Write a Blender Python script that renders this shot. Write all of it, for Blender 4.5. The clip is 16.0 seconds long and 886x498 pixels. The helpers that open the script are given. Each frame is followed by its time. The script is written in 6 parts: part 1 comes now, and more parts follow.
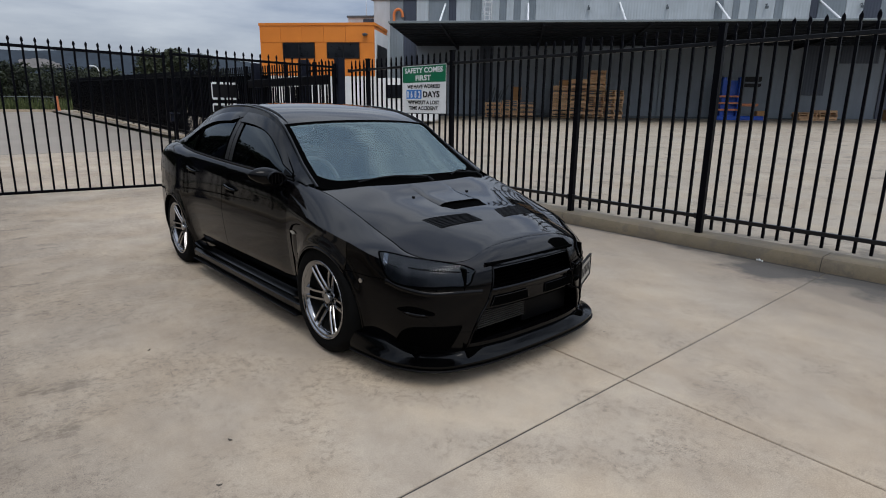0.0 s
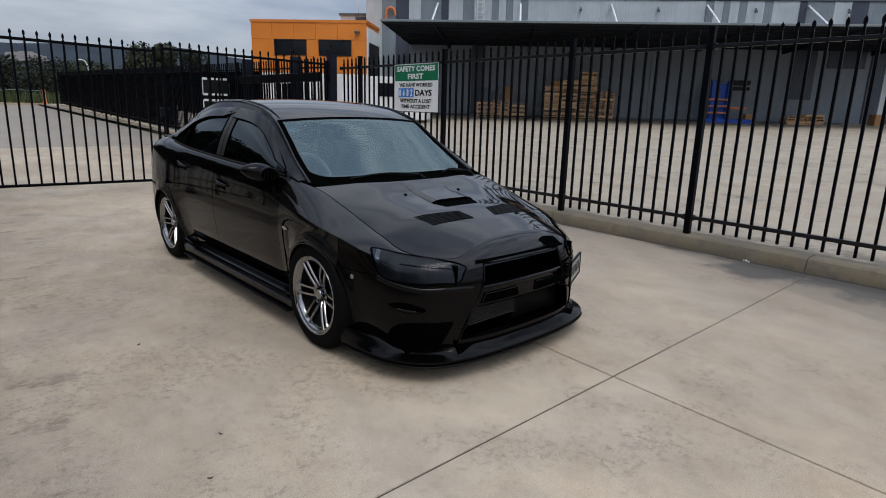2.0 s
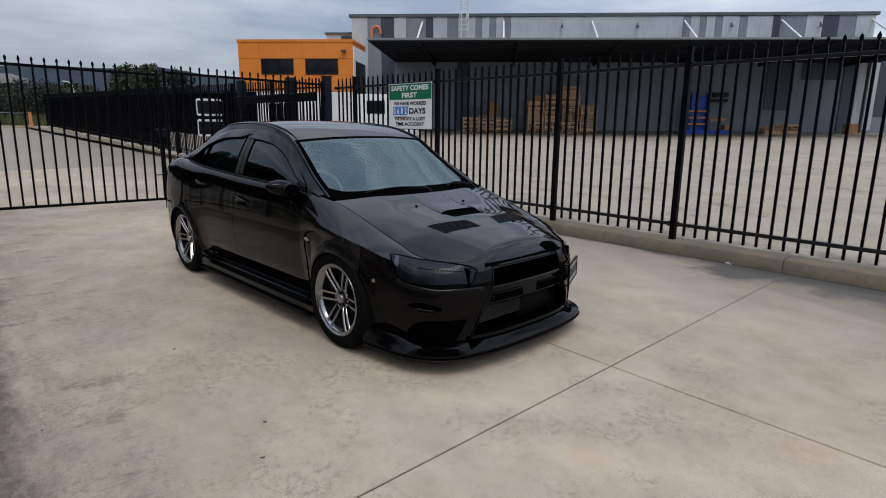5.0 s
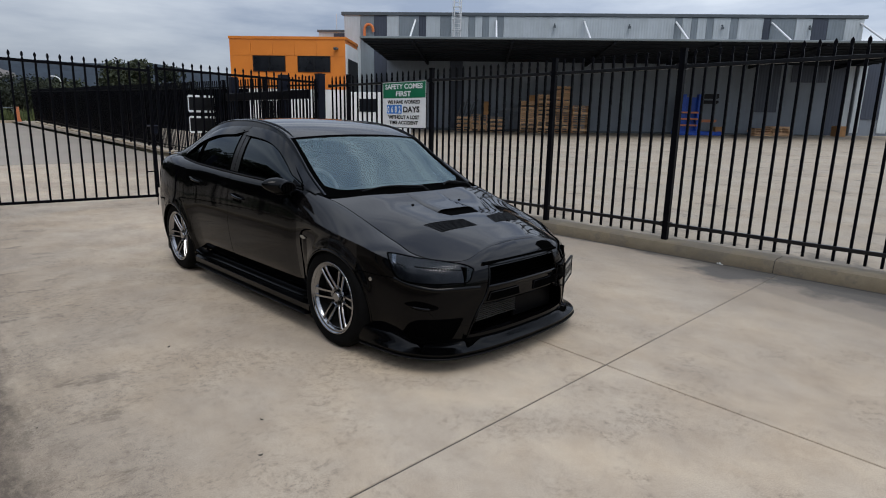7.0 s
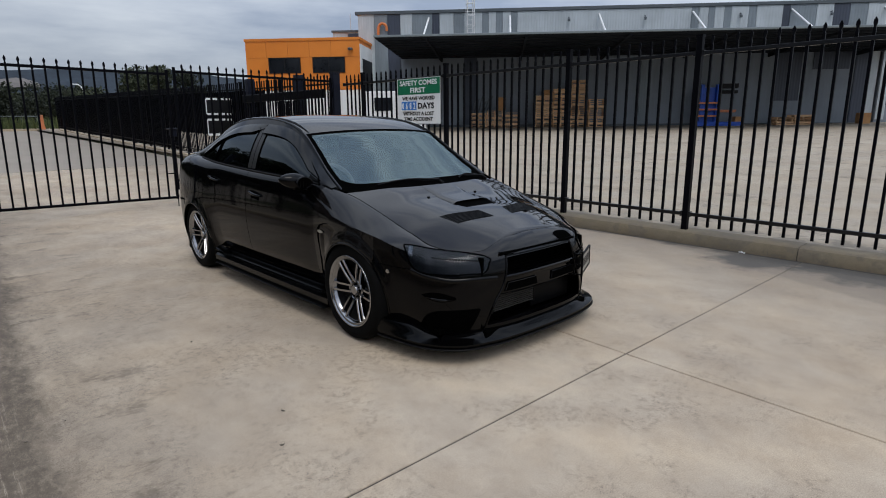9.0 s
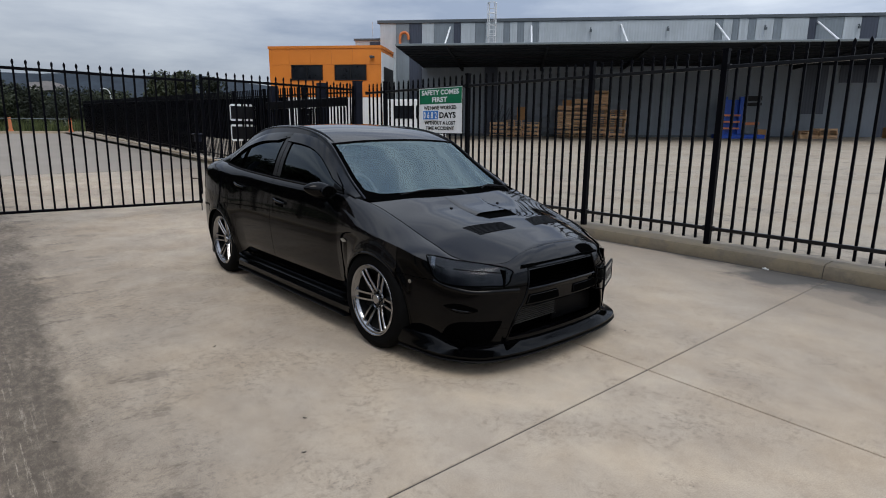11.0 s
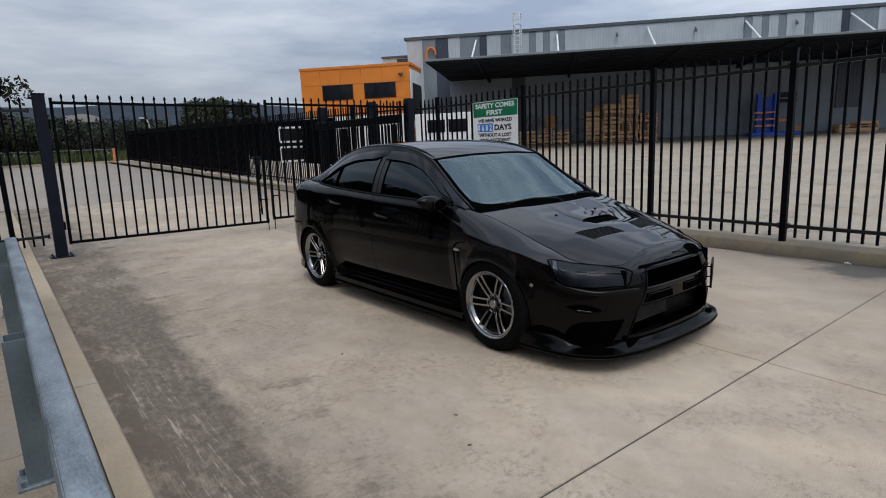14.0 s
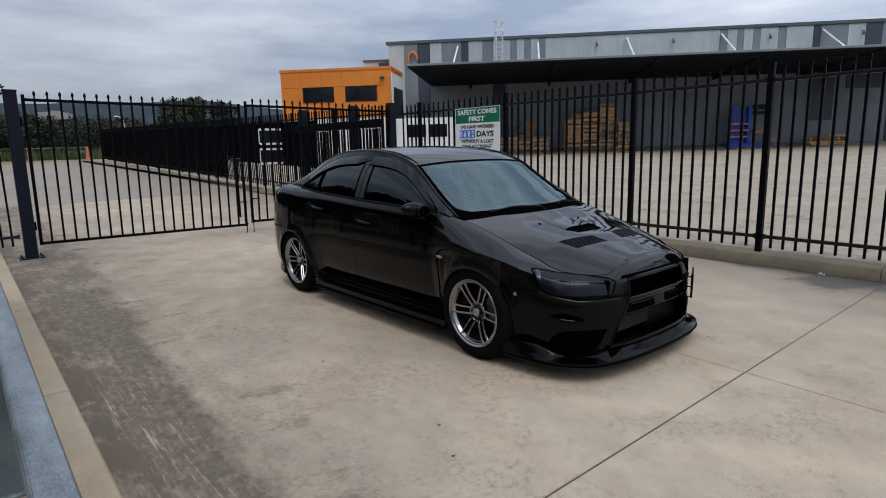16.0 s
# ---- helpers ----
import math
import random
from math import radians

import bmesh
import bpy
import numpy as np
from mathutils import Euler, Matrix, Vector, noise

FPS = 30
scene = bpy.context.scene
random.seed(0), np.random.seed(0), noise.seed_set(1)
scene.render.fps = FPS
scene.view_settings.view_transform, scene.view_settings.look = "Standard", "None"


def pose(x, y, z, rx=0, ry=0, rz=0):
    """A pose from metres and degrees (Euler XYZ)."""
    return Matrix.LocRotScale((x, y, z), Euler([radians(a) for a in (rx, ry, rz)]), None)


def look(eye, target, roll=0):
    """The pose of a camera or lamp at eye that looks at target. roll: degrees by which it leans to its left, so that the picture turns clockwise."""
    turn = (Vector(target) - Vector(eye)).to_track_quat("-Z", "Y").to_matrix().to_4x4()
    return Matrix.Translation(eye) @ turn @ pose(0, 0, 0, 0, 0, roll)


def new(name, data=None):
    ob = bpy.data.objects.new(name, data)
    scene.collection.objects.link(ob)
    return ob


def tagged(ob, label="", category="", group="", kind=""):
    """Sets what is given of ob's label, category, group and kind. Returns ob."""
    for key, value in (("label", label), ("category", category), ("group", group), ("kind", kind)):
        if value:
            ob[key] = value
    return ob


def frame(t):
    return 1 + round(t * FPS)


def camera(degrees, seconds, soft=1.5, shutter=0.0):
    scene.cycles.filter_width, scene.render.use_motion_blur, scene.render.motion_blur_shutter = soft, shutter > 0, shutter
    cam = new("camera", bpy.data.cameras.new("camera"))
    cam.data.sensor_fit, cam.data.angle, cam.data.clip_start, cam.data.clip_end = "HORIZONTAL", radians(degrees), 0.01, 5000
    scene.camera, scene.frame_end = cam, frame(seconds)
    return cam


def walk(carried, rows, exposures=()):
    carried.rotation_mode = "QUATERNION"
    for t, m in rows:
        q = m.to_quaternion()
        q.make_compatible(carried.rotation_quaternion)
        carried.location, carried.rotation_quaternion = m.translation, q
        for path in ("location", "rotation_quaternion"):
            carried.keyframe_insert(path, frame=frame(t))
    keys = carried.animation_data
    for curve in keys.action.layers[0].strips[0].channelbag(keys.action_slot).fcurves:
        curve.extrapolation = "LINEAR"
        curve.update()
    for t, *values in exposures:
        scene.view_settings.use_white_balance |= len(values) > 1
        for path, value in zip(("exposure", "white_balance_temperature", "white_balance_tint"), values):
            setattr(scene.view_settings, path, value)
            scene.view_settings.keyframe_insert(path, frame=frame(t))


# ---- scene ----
cam = camera(75.5, 16.0, soft=1.0)
PATH = [
    (0, (-1.478, -2.793, 1.426), (-0.208, -1.325, 0.947), 0.7),
    (0.5, (-1.487, -2.781, 1.425), (-0.218, -1.311, 0.947), 1.0),
    (1, (-1.489, -2.78, 1.422), (-0.218, -1.311, 0.944), 0.9),
    (1.5, (-1.496, -2.784, 1.423), (-0.22, -1.316, 0.955), 0.7),
    (2, (-1.5, -2.806, 1.419), (-0.204, -1.361, 0.938), 1.5),
    (2.5, (-1.496, -2.869, 1.417), (-0.192, -1.427, 0.946), 1.3),
    (3, (-1.5, -2.957, 1.403), (-0.211, -1.529, 0.855), 3.2),
    (3.5, (-1.539, -3.011, 1.414), (-0.29, -1.531, 0.916), 2.5),
    (4, (-1.664, -2.995, 1.425), (-0.417, -1.496, 0.98), 0.4),
    (4.5, (-1.807, -2.972, 1.441), (-0.491, -1.528, 1.01), 0.1),
    (7, (-1.866, -2.942, 1.443), (-0.508, -1.539, 1.009), 1.1),
    (7.5, (-1.878, -2.941, 1.441), (-0.53, -1.522, 1.032), 0.9),
    (8, (-1.879, -2.943, 1.444), (-0.536, -1.52, 1.028), -0.2),
    (8.5, (-1.86, -2.942, 1.415), (-0.53, -1.513, 0.982), -0.4),
    (9, (-1.865, -2.953, 1.402), (-0.554, -1.509, 0.961), -0.4),
    (11.5, (-1.931, -2.934, 1.428), (-0.666, -1.441, 1.012), 0.4),
    (12, (-2.052, -3.009, 1.419), (-0.813, -1.5, 0.986), -0.2),
    (12.5, (-2.198, -2.968, 1.442), (-1.007, -1.423, 1.003), -1.1),
    (13, (-2.394, -2.78, 1.471), (-1.195, -1.224, 1.091), -2.8),
    (13.5, (-2.473, -2.711, 1.482), (-1.268, -1.16, 1.103), -2.4),
    (14, (-2.484, -2.724, 1.445), (-1.279, -1.172, 1.073), -2.4),
    (14.5, (-2.508, -2.715, 1.452), (-1.298, -1.167, 1.081), -2.2),
    (15, (-2.505, -2.7, 1.455), (-1.279, -1.163, 1.088), -1.9),
    (15.5, (-2.497, -2.689, 1.453), (-1.251, -1.167, 1.09), -1.6),
    (16, (-2.493, -2.683, 1.461), (-1.228, -1.175, 1.102), -1.3),
]
walk(cam, [(t, look(eye, target, roll)) for t, eye, target, roll in PATH])

# ---- world, sun ----
SUN_EL, SUN_AZ = radians(58), radians(-150)
world = bpy.data.worlds.new("sky")
scene.world = world
world.use_nodes = True
wn, wl = world.node_tree.nodes, world.node_tree.links
wn.clear()
w_out = wn.new("ShaderNodeOutputWorld")
w_bg = wn.new("ShaderNodeBackground")
w_sky = wn.new("ShaderNodeTexSky")
w_sky.sky_type = "NISHITA"
w_sky.sun_disc = False
w_sky.sun_elevation, w_sky.sun_rotation = SUN_EL, SUN_AZ
w_sky.air_density, w_sky.dust_density = 1.0, 2.0
w_co = wn.new("ShaderNodeTexCoord")
w_map = wn.new("ShaderNodeMapping")
w_map.inputs["Scale"].default_value = (1.0, 1.0, 5.0)
w_noise = wn.new("ShaderNodeTexNoise")
w_noise.inputs["Scale"].default_value = 2.2
w_noise.inputs["Detail"].default_value = 7.0
w_noise.inputs["Roughness"].default_value = 0.55
w_ramp = wn.new("ShaderNodeValToRGB")
w_ramp.color_ramp.elements[0].position, w_ramp.color_ramp.elements[0].color = 0.36, (4.3, 5.15, 6.9, 1)
w_ramp.color_ramp.elements[1].position, w_ramp.color_ramp.elements[1].color = 0.64, (9.6, 10.4, 11.6, 1)
w_mix = wn.new("ShaderNodeMixRGB")
w_mix.inputs[0].default_value = 0.8
wl.new(w_co.outputs["Generated"], w_map.inputs["Vector"])
wl.new(w_map.outputs["Vector"], w_noise.inputs["Vector"])
wl.new(w_noise.outputs["Fac"], w_ramp.inputs["Fac"])
wl.new(w_sky.outputs["Color"], w_mix.inputs[1])
wl.new(w_ramp.outputs["Color"], w_mix.inputs[2])
w_sep = wn.new("ShaderNodeSeparateXYZ")
wl.new(w_co.outputs["Generated"], w_sep.inputs[0])
w_up = wn.new("ShaderNodeMath")
w_up.operation = "MULTIPLY_ADD"
w_up.use_clamp = False
w_pos = wn.new("ShaderNodeMath")
w_pos.operation = "MAXIMUM"
w_pos.inputs[1].default_value = 0.0
wl.new(w_sep.outputs["Z"], w_pos.inputs[0])
wl.new(w_pos.outputs[0], w_up.inputs[0])
w_up.inputs[1].default_value, w_up.inputs[2].default_value = 1.62, 0.84
# an overcast sky is brighter towards the zenith
w_grad = wn.new("ShaderNodeMixRGB")
w_grad.blend_type = "MULTIPLY"
w_grad.inputs[0].default_value = 1.0
wl.new(w_mix.outputs["Color"], w_grad.inputs[1])
wl.new(w_up.outputs[0], w_grad.inputs[2])
# and under thinner cloud on the side of the warehouse
w_side = wn.new("ShaderNodeMath")
w_side.operation = "MULTIPLY_ADD"
w_side.inputs[1].default_value, w_side.inputs[2].default_value = 0.2, 0.96
w_turn = wn.new("ShaderNodeMath")
w_turn.operation = "SUBTRACT"
wl.new(w_sep.outputs["X"], w_turn.inputs[0])
wl.new(w_sep.outputs["Y"], w_turn.inputs[1])
wl.new(w_turn.outputs[0], w_side.inputs[0])
w_thin = wn.new("ShaderNodeMixRGB")
w_thin.blend_type = "MULTIPLY"
w_thin.inputs[0].default_value = 1.0
wl.new(w_grad.outputs["Color"], w_thin.inputs[1])
wl.new(w_side.outputs[0], w_thin.inputs[2])
wl.new(w_thin.outputs["Color"], w_bg.inputs["Color"])
w_bg.inputs["Strength"].default_value = 0.079
wl.new(w_bg.outputs["Background"], w_out.inputs["Surface"])

sun_data = bpy.data.lights.new("sun", "SUN")
sun_data.energy, sun_data.angle, sun_data.color = 0.8, radians(25), (1.0, 0.96, 0.9)
sun = new("sun", sun_data)
sun.matrix_world = look((-20, -35, 70), (0, 0, 0))


# ---- materials ----
def mat_base(name, rough=0.6, metal=0.0, spec=0.5):
    m = bpy.data.materials.new(name)
    m.use_nodes = True
    b = m.node_tree.nodes["Principled BSDF"]
    b.inputs["Roughness"].default_value = rough
    b.inputs["Metallic"].default_value = metal
    b.inputs["Specular IOR Level"].default_value = spec
    return m, m.node_tree.nodes, m.node_tree.links, b


def noise_node(n, l, scale, detail=4.0, rough=0.55, coord="Object", stretch=None):
    if coord == "World":
        c = n.new("ShaderNodeNewGeometry").outputs["Position"]
    else:
        c = n.new("ShaderNodeTexCoord").outputs[coord]
    if stretch:
        mp = n.new("ShaderNodeMapping")
        mp.inputs["Scale"].default_value = stretch
        l.new(c, mp.inputs["Vector"])
        c = mp.outputs["Vector"]
    t = n.new("ShaderNodeTexNoise")
    t.inputs["Scale"].default_value = scale
    t.inputs["Detail"].default_value = detail
    t.inputs["Roughness"].default_value = rough
    l.new(c, t.inputs["Vector"])
    return t.outputs["Fac"]


def ramp_node(n, l, fac, stops):
    r = n.new("ShaderNodeValToRGB")
    e = r.color_ramp.elements
    while len(e) < len(stops):
        e.new(0.5)
    for k, (p, c) in zip(e, stops):
        k.position, k.color = p, (*c, 1)
    l.new(fac, r.inputs["Fac"])
    return r.outputs["Color"]


def mix_node(n, l, fac, a, b, mode="MIX"):
    m = n.new("ShaderNodeMixRGB")
    m.blend_type = mode
    for i, v in enumerate((fac, a, b)):
        if isinstance(v, bpy.types.NodeSocket):
            l.new(v, m.inputs[i])
        elif i == 0:
            m.inputs[0].default_value = v
        else:
            m.inputs[i].default_value = (*v, 1)
    return m.outputs["Color"]


def math_node(n, l, op, *args, clamp=False):
    m = n.new("ShaderNodeMath")
    m.operation, m.use_clamp = op, clamp
    for i, v in enumerate(args):
        if isinstance(v, bpy.types.NodeSocket):
            l.new(v, m.inputs[i])
        else:
            m.inputs[i].default_value = v
    return m.outputs[0]


def bump_node(n, l, b, height, strength, dist):
    bp = n.new("ShaderNodeBump")
    bp.inputs["Strength"].default_value, bp.inputs["Distance"].default_value = strength, dist
    l.new(height, bp.inputs["Height"])
    l.new(bp.outputs["Normal"], b.inputs["Normal"])


def surf(name, dark, light, scale=4.0, fine=60.0, rough=0.6, metal=0.0, bump=0.15, spec=0.5, coord="Object", vary=0.0, stretch=None, rough_var=0.12):
    """A surface with a broad and a fine variation, some relief and uneven gloss."""
    m, n, l, b = mat_base(name, rough, metal, spec)
    broad = noise_node(n, l, scale, coord=coord, stretch=stretch)
    small = noise_node(n, l, fine, 3.0, coord=coord, stretch=stretch)
    both = math_node(n, l, "ADD", math_node(n, l, "MULTIPLY", broad, 0.65), math_node(n, l, "MULTIPLY", small, 0.35))
    col = ramp_node(n, l, both, [(0.33, dark), (0.67, light)])
    if vary:
        info = n.new("ShaderNodeObjectInfo").outputs["Random"]
        col = mix_node(n, l, 1.0, col, ramp_node(n, l, info, [(0.0, (1 - vary,) * 3), (1.0, (1 + vary * 0.4,) * 3)]), "MULTIPLY")
    l.new(col, b.inputs["Base Color"])
    l.new(math_node(n, l, "ADD", rough - rough_var / 2, math_node(n, l, "MULTIPLY", broad, rough_var), clamp=True), b.inputs["Roughness"])
    if bump:
        bump_node(n, l, b, small, bump, 0.004)
    return m


# centre, half sizes and strength of the damp dirt by the fence kerb
DAMP = ((4.16, -0.92, 0.42, 0.46, 0.85), (4.24, -2.0, 0.42, 0.95, 0.78), (4.42, -1.4, 0.2, 1.9, 0.75), (4.42, -3.6, 0.34, 1.3, 0.7), (4.44, 1.6, 0.09, 2.6, 0.5))


def concrete(name, dark, light, band=False, pits=True, rough=0.8, stain=0.66, verge=False):
    """Trowelled concrete: clouds, worn fine patches, pits, grit, and along one side a dirty gutter band."""
    m, n, l, b = mat_base(name, rough, 0.0, 0.35)

    def mul(*v):
        return math_node(n, l, "MULTIPLY", *v)

    def add(*v):
        return math_node(n, l, "ADD", *v)

    def step(v, a, w):
        """0 below a, 1 above a + w."""
        return math_node(n, l, "MULTIPLY", math_node(n, l, "SUBTRACT", v, a), 1.0 / w, clamp=True)
    pos = n.new("ShaderNodeNewGeometry").outputs["Position"]
    broad = noise_node(n, l, 0.5, 4, 0.55, "World")
    mid = noise_node(n, l, 2.6, 8, 0.7, "World", (1.25, 0.9, 1.0))
    patch = noise_node(n, l, 1.5, 8, 0.72, "World")
    if band:
        # more worn on the side of the gutter
        px = n.new("ShaderNodeSeparateXYZ")
        l.new(pos, px.inputs[0])
        patch = add(patch, math_node(n, l, "MAXIMUM", math_node(n, l, "MINIMUM", mul(math_node(n, l, "SUBTRACT", 0.6, px.outputs["X"]), 0.03), 0.025), -0.06))
    fine = noise_node(n, l, 24, 7, 0.8, "World")
    grit = noise_node(n, l, 170, 3, 0.7, "World")
    half = tuple((a + c) / 2 for a, c in zip(dark, light))
    f = add(mul(broad, 0.4), add(mul(mid, 0.4), mul(fine, 0.2)))
    col = ramp_node(n, l, f, [(0.36, dark), (0.5, half), (0.64, light)])
    warm = ramp_node(n, l, noise_node(n, l, 1.1, 5, 0.65, "World"), [(0.4, (0.99, 1.0, 1.0)), (0.66, (1.03, 0.99, 0.92))])
    col = mix_node(n, l, 1.0, col, warm, "MULTIPLY")
    col = mix_node(n, l, 1.0, col, ramp_node(n, l, grit, [(0.3, (0.72,) * 3), (0.7, (1.2,) * 3)]), "MULTIPLY")
    if pits:
        # worn patches break up into many fine grey specks
        worn = mul(step(patch, 0.46, 0.12), step(fine, 0.48, 0.1))
        col = mix_node(n, l, mul(worn, 0.42), col, tuple(c * 0.45 for c in dark))
        for scale, reach, amount in ((46.0, 0.62, 0.26), (95.0, 0.8, 0.5)):
            v = n.new("ShaderNodeTexVoronoi")
            v.inputs["Scale"].default_value = scale
            l.new(pos, v.inputs["Vector"])
            spot = math_node(n, l, "LESS_THAN", v.outputs["Distance"], mul(math_node(n, l, "SUBTRACT", patch, 0.44, clamp=True), reach * 2.0))
            col = mix_node(n, l, mul(spot, amount), col, (0.12, 0.095, 0.072))
        v = n.new("ShaderNodeTexVoronoi")
        v.inputs["Scale"].default_value = 2.6
        l.new(pos, v.inputs["Vector"])
        crumb = math_node(n, l, "LESS_THAN", v.outputs["Distance"], 0.02)
        col = mix_node(n, l, mul(crumb, 0.85), col, (0.03, 0.026, 0.022))
        oil = step(noise_node(n, l, 2.7 if band else 1.5, 8, 0.72, "World"), stain, 0.05)
        col = mix_node(n, l, mul(oil, 0.35 if band else 0.5), col, (0.13, 0.11, 0.085))
    if verge:
        # dirt washed against the back of the kerb
        sx = n.new("ShaderNodeSeparateXYZ")
        l.new(pos, sx.inputs[0])
        lie = math_node(n, l, "SUBTRACT", add(5.25, mul(math_node(n, l, "SUBTRACT", mid, 0.5), 2.6)), sx.outputs["X"])
        col = mix_node(n, l, mul(step(lie, 0.0, 0.3), 0.72), col, (0.12, 0.103, 0.082))
    if band:
        sep = n.new("ShaderNodeSeparateXYZ")
        l.new(pos, sep.inputs[0])
        x, y = sep.outputs["X"], sep.outputs["Y"]
        wob = mul(math_node(n, l, "SUBTRACT", noise_node(n, l, 1.2, 8, 0.68, "World"), 0.5), 0.5)
        # dirt lies along the low kerb, its edge a little askew, and thins out towards the gate
        edge = math_node(n, l, "MINIMUM", add(mul(y, 0.062), -1.59), -1.27)
        d = math_node(n, l, "SUBTRACT", add(edge, wob), x)
        fade = math_node(n, l, "SUBTRACT", 1.0, mul(step(y, 1.2, 5.0), 0.45))
        ragged = ramp_node(n, l, noise_node(n, l, 1.5, 10, 0.75, "World", (1.7, 0.8, 1.0)), [(0.38, (0.42,) * 3), (0.5, (0.85,) * 3), (0.6, (1.08,) * 3)])
        mask = mul(mul(step(d, -0.03, 0.14), 0.84), fade)
        faint = add(mul(step(d, -1.3, 1.3), 0.36), mul(step(d, -0.2, 0.05), 0.10))
        mask = mul(add(mask, faint), ragged)
        # separate stains further out
        stains = mul(step(noise_node(n, l, 1.9, 9, 0.72, "World", (1.0, 1.7, 1.0)), 0.55, 0.07), step(d, -0.9, 0.5))
        mask = math_node(n, l, "MINIMUM", add(mask, mul(stains, 0.42)), 0.95)
        flecks = noise_node(n, l, 16, 8, 0.85, "World", (1.3, 0.6, 1.0))
        dirt = ramp_node(n, l, flecks, [(0.36, (0.075, 0.058, 0.042)), (0.5, (0.118, 0.092, 0.066)), (0.66, (0.24, 0.194, 0.142))])
        near = mul(step(math_node(n, l, "SUBTRACT", add(-1.97, mul(wob, 0.6)), x), 0.0, 0.05), fade)
        dirt = mix_node(n, l, mul(near, 0.8), dirt, (0.098, 0.073, 0.05))
        col = mix_node(n, l, mask, col, dirt)
        # pale scratches along the gutter
        scr = noise_node(n, l, 3.2, 6, 0.72, "World", (15.0, 0.55, 1.0))
        lane = mul(mul(step(x, -2.06, 0.06), math_node(n, l, "SUBTRACT", 1.0, step(x, -1.86, 0.2))), math_node(n, l, "SUBTRACT", 1.0, step(y, 0.4, 2.6)))
        scr = mul(step(scr, 0.56, 0.04), mul(lane, step(flecks, 0.42, 0.1)))
        col = mix_node(n, l, mul(scr, 0.75), col, (0.42, 0.355, 0.27))
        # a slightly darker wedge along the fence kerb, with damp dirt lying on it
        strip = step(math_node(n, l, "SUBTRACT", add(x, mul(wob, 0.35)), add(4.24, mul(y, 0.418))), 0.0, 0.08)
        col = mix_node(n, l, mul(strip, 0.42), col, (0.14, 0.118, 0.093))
        # the drive gets darker towards the fence
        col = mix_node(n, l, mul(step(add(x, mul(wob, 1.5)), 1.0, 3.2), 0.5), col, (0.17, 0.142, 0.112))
        # damp dirt in places on it
        for cx, cy, rx, ry, amount in DAMP:
            ex, ey = mul(math_node(n, l, "SUBTRACT", x, cx), 1 / rx), mul(math_node(n, l, "SUBTRACT", y, cy), 1 / ry)
            far_off = math_node(n, l, "SQRT", add(mul(ex, ex), mul(ey, ey)))
            ragged_edge = mul(math_node(n, l, "SUBTRACT", noise_node(n, l, 2.4, 6, 0.65, "World"), 0.5), 1.8)
            damp = step(math_node(n, l, "SUBTRACT", 1.0, add(far_off, ragged_edge)), 0.0, 0.4)
            col = mix_node(n, l, mul(damp, amount), col, (0.07, 0.064, 0.058))
        # a dark line along the foot of the fence kerb
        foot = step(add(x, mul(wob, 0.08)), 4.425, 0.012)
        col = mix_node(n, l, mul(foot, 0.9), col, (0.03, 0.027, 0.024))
    l.new(col, b.inputs["Base Color"])
    l.new(add(rough - 0.12, mul(mid, 0.24)), b.inputs["Roughness"])
    bump_node(n, l, b, add(mul(fine, 0.9), grit), 0.28, 0.004)
    return m


def ribbed(name, colour, pitch=0.2, rough=0.45):
    """Painted ribbed steel sheet, ribs upright."""
    m, n, l, b = mat_base(name, rough, 0.0, 0.5)
    w = n.new("ShaderNodeTexWave")
    w.bands_direction = "X"
    w.inputs["Scale"].default_value = 2 * math.pi / pitch / 20 * 1.0
    l.new(n.new("ShaderNodeTexCoord").outputs["Object"], w.inputs["Vector"])
    broad = noise_node(n, l, 0.5, 4)
    dirt = noise_node(n, l, 2.0, 5, 0.6, stretch=(3.0, 3.0, 0.3))
    col = ramp_node(n, l, broad, [(0.3, tuple(c * 0.86 for c in colour)), (0.7, tuple(min(1, c * 1.08) for c in colour))])
    col = mix_node(n, l, 1.0, col, ramp_node(n, l, dirt, [(0.35, (0.92, 0.92, 0.91)), (0.7, (1.03, 1.03, 1.03))]), "MULTIPLY")
    l.new(col, b.inputs["Base Color"])
    bump_node(n, l, b, w.outputs["Fac"], 0.4, 0.02)
    return m


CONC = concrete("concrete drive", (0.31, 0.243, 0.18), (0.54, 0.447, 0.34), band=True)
CONC_YARD = concrete("concrete yard", (0.285, 0.236, 0.18), (0.415, 0.35, 0.27), stain=0.575, verge=True)
CONC_KERB = concrete("concrete kerb", (0.285, 0.222, 0.15), (0.44, 0.355, 0.252), pits=False)
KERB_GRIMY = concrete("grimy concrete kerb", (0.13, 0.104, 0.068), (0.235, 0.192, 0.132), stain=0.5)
CONC_PATH = concrete("concrete path", (0.225, 0.18, 0.13), (0.35, 0.293, 0.224))
JOINT = surf("joint filler", (0.03, 0.028, 0.026), (0.06, 0.055, 0.05), rough=0.9)
JOINT_DUSTY = surf("dusty joint filler", (0.09, 0.078, 0.062), (0.17, 0.145, 0.115), 2, 60, rough=0.9)
ASPHALT = surf("grey road surface", (0.225, 0.19, 0.15), (0.295, 0.253, 0.204), 0.4, 40, 0.85, coord="World")
GRASS_G = surf("rough grass ground", (0.022, 0.03, 0.010), (0.06, 0.07, 0.026), 0.3, 8, 0.9, coord="World")
BLACK_STEEL = surf("black powder coat", (0.002, 0.0021, 0.003), (0.004, 0.0042, 0.006), 6, 120, 0.42, bump=0.05, spec=0.04)
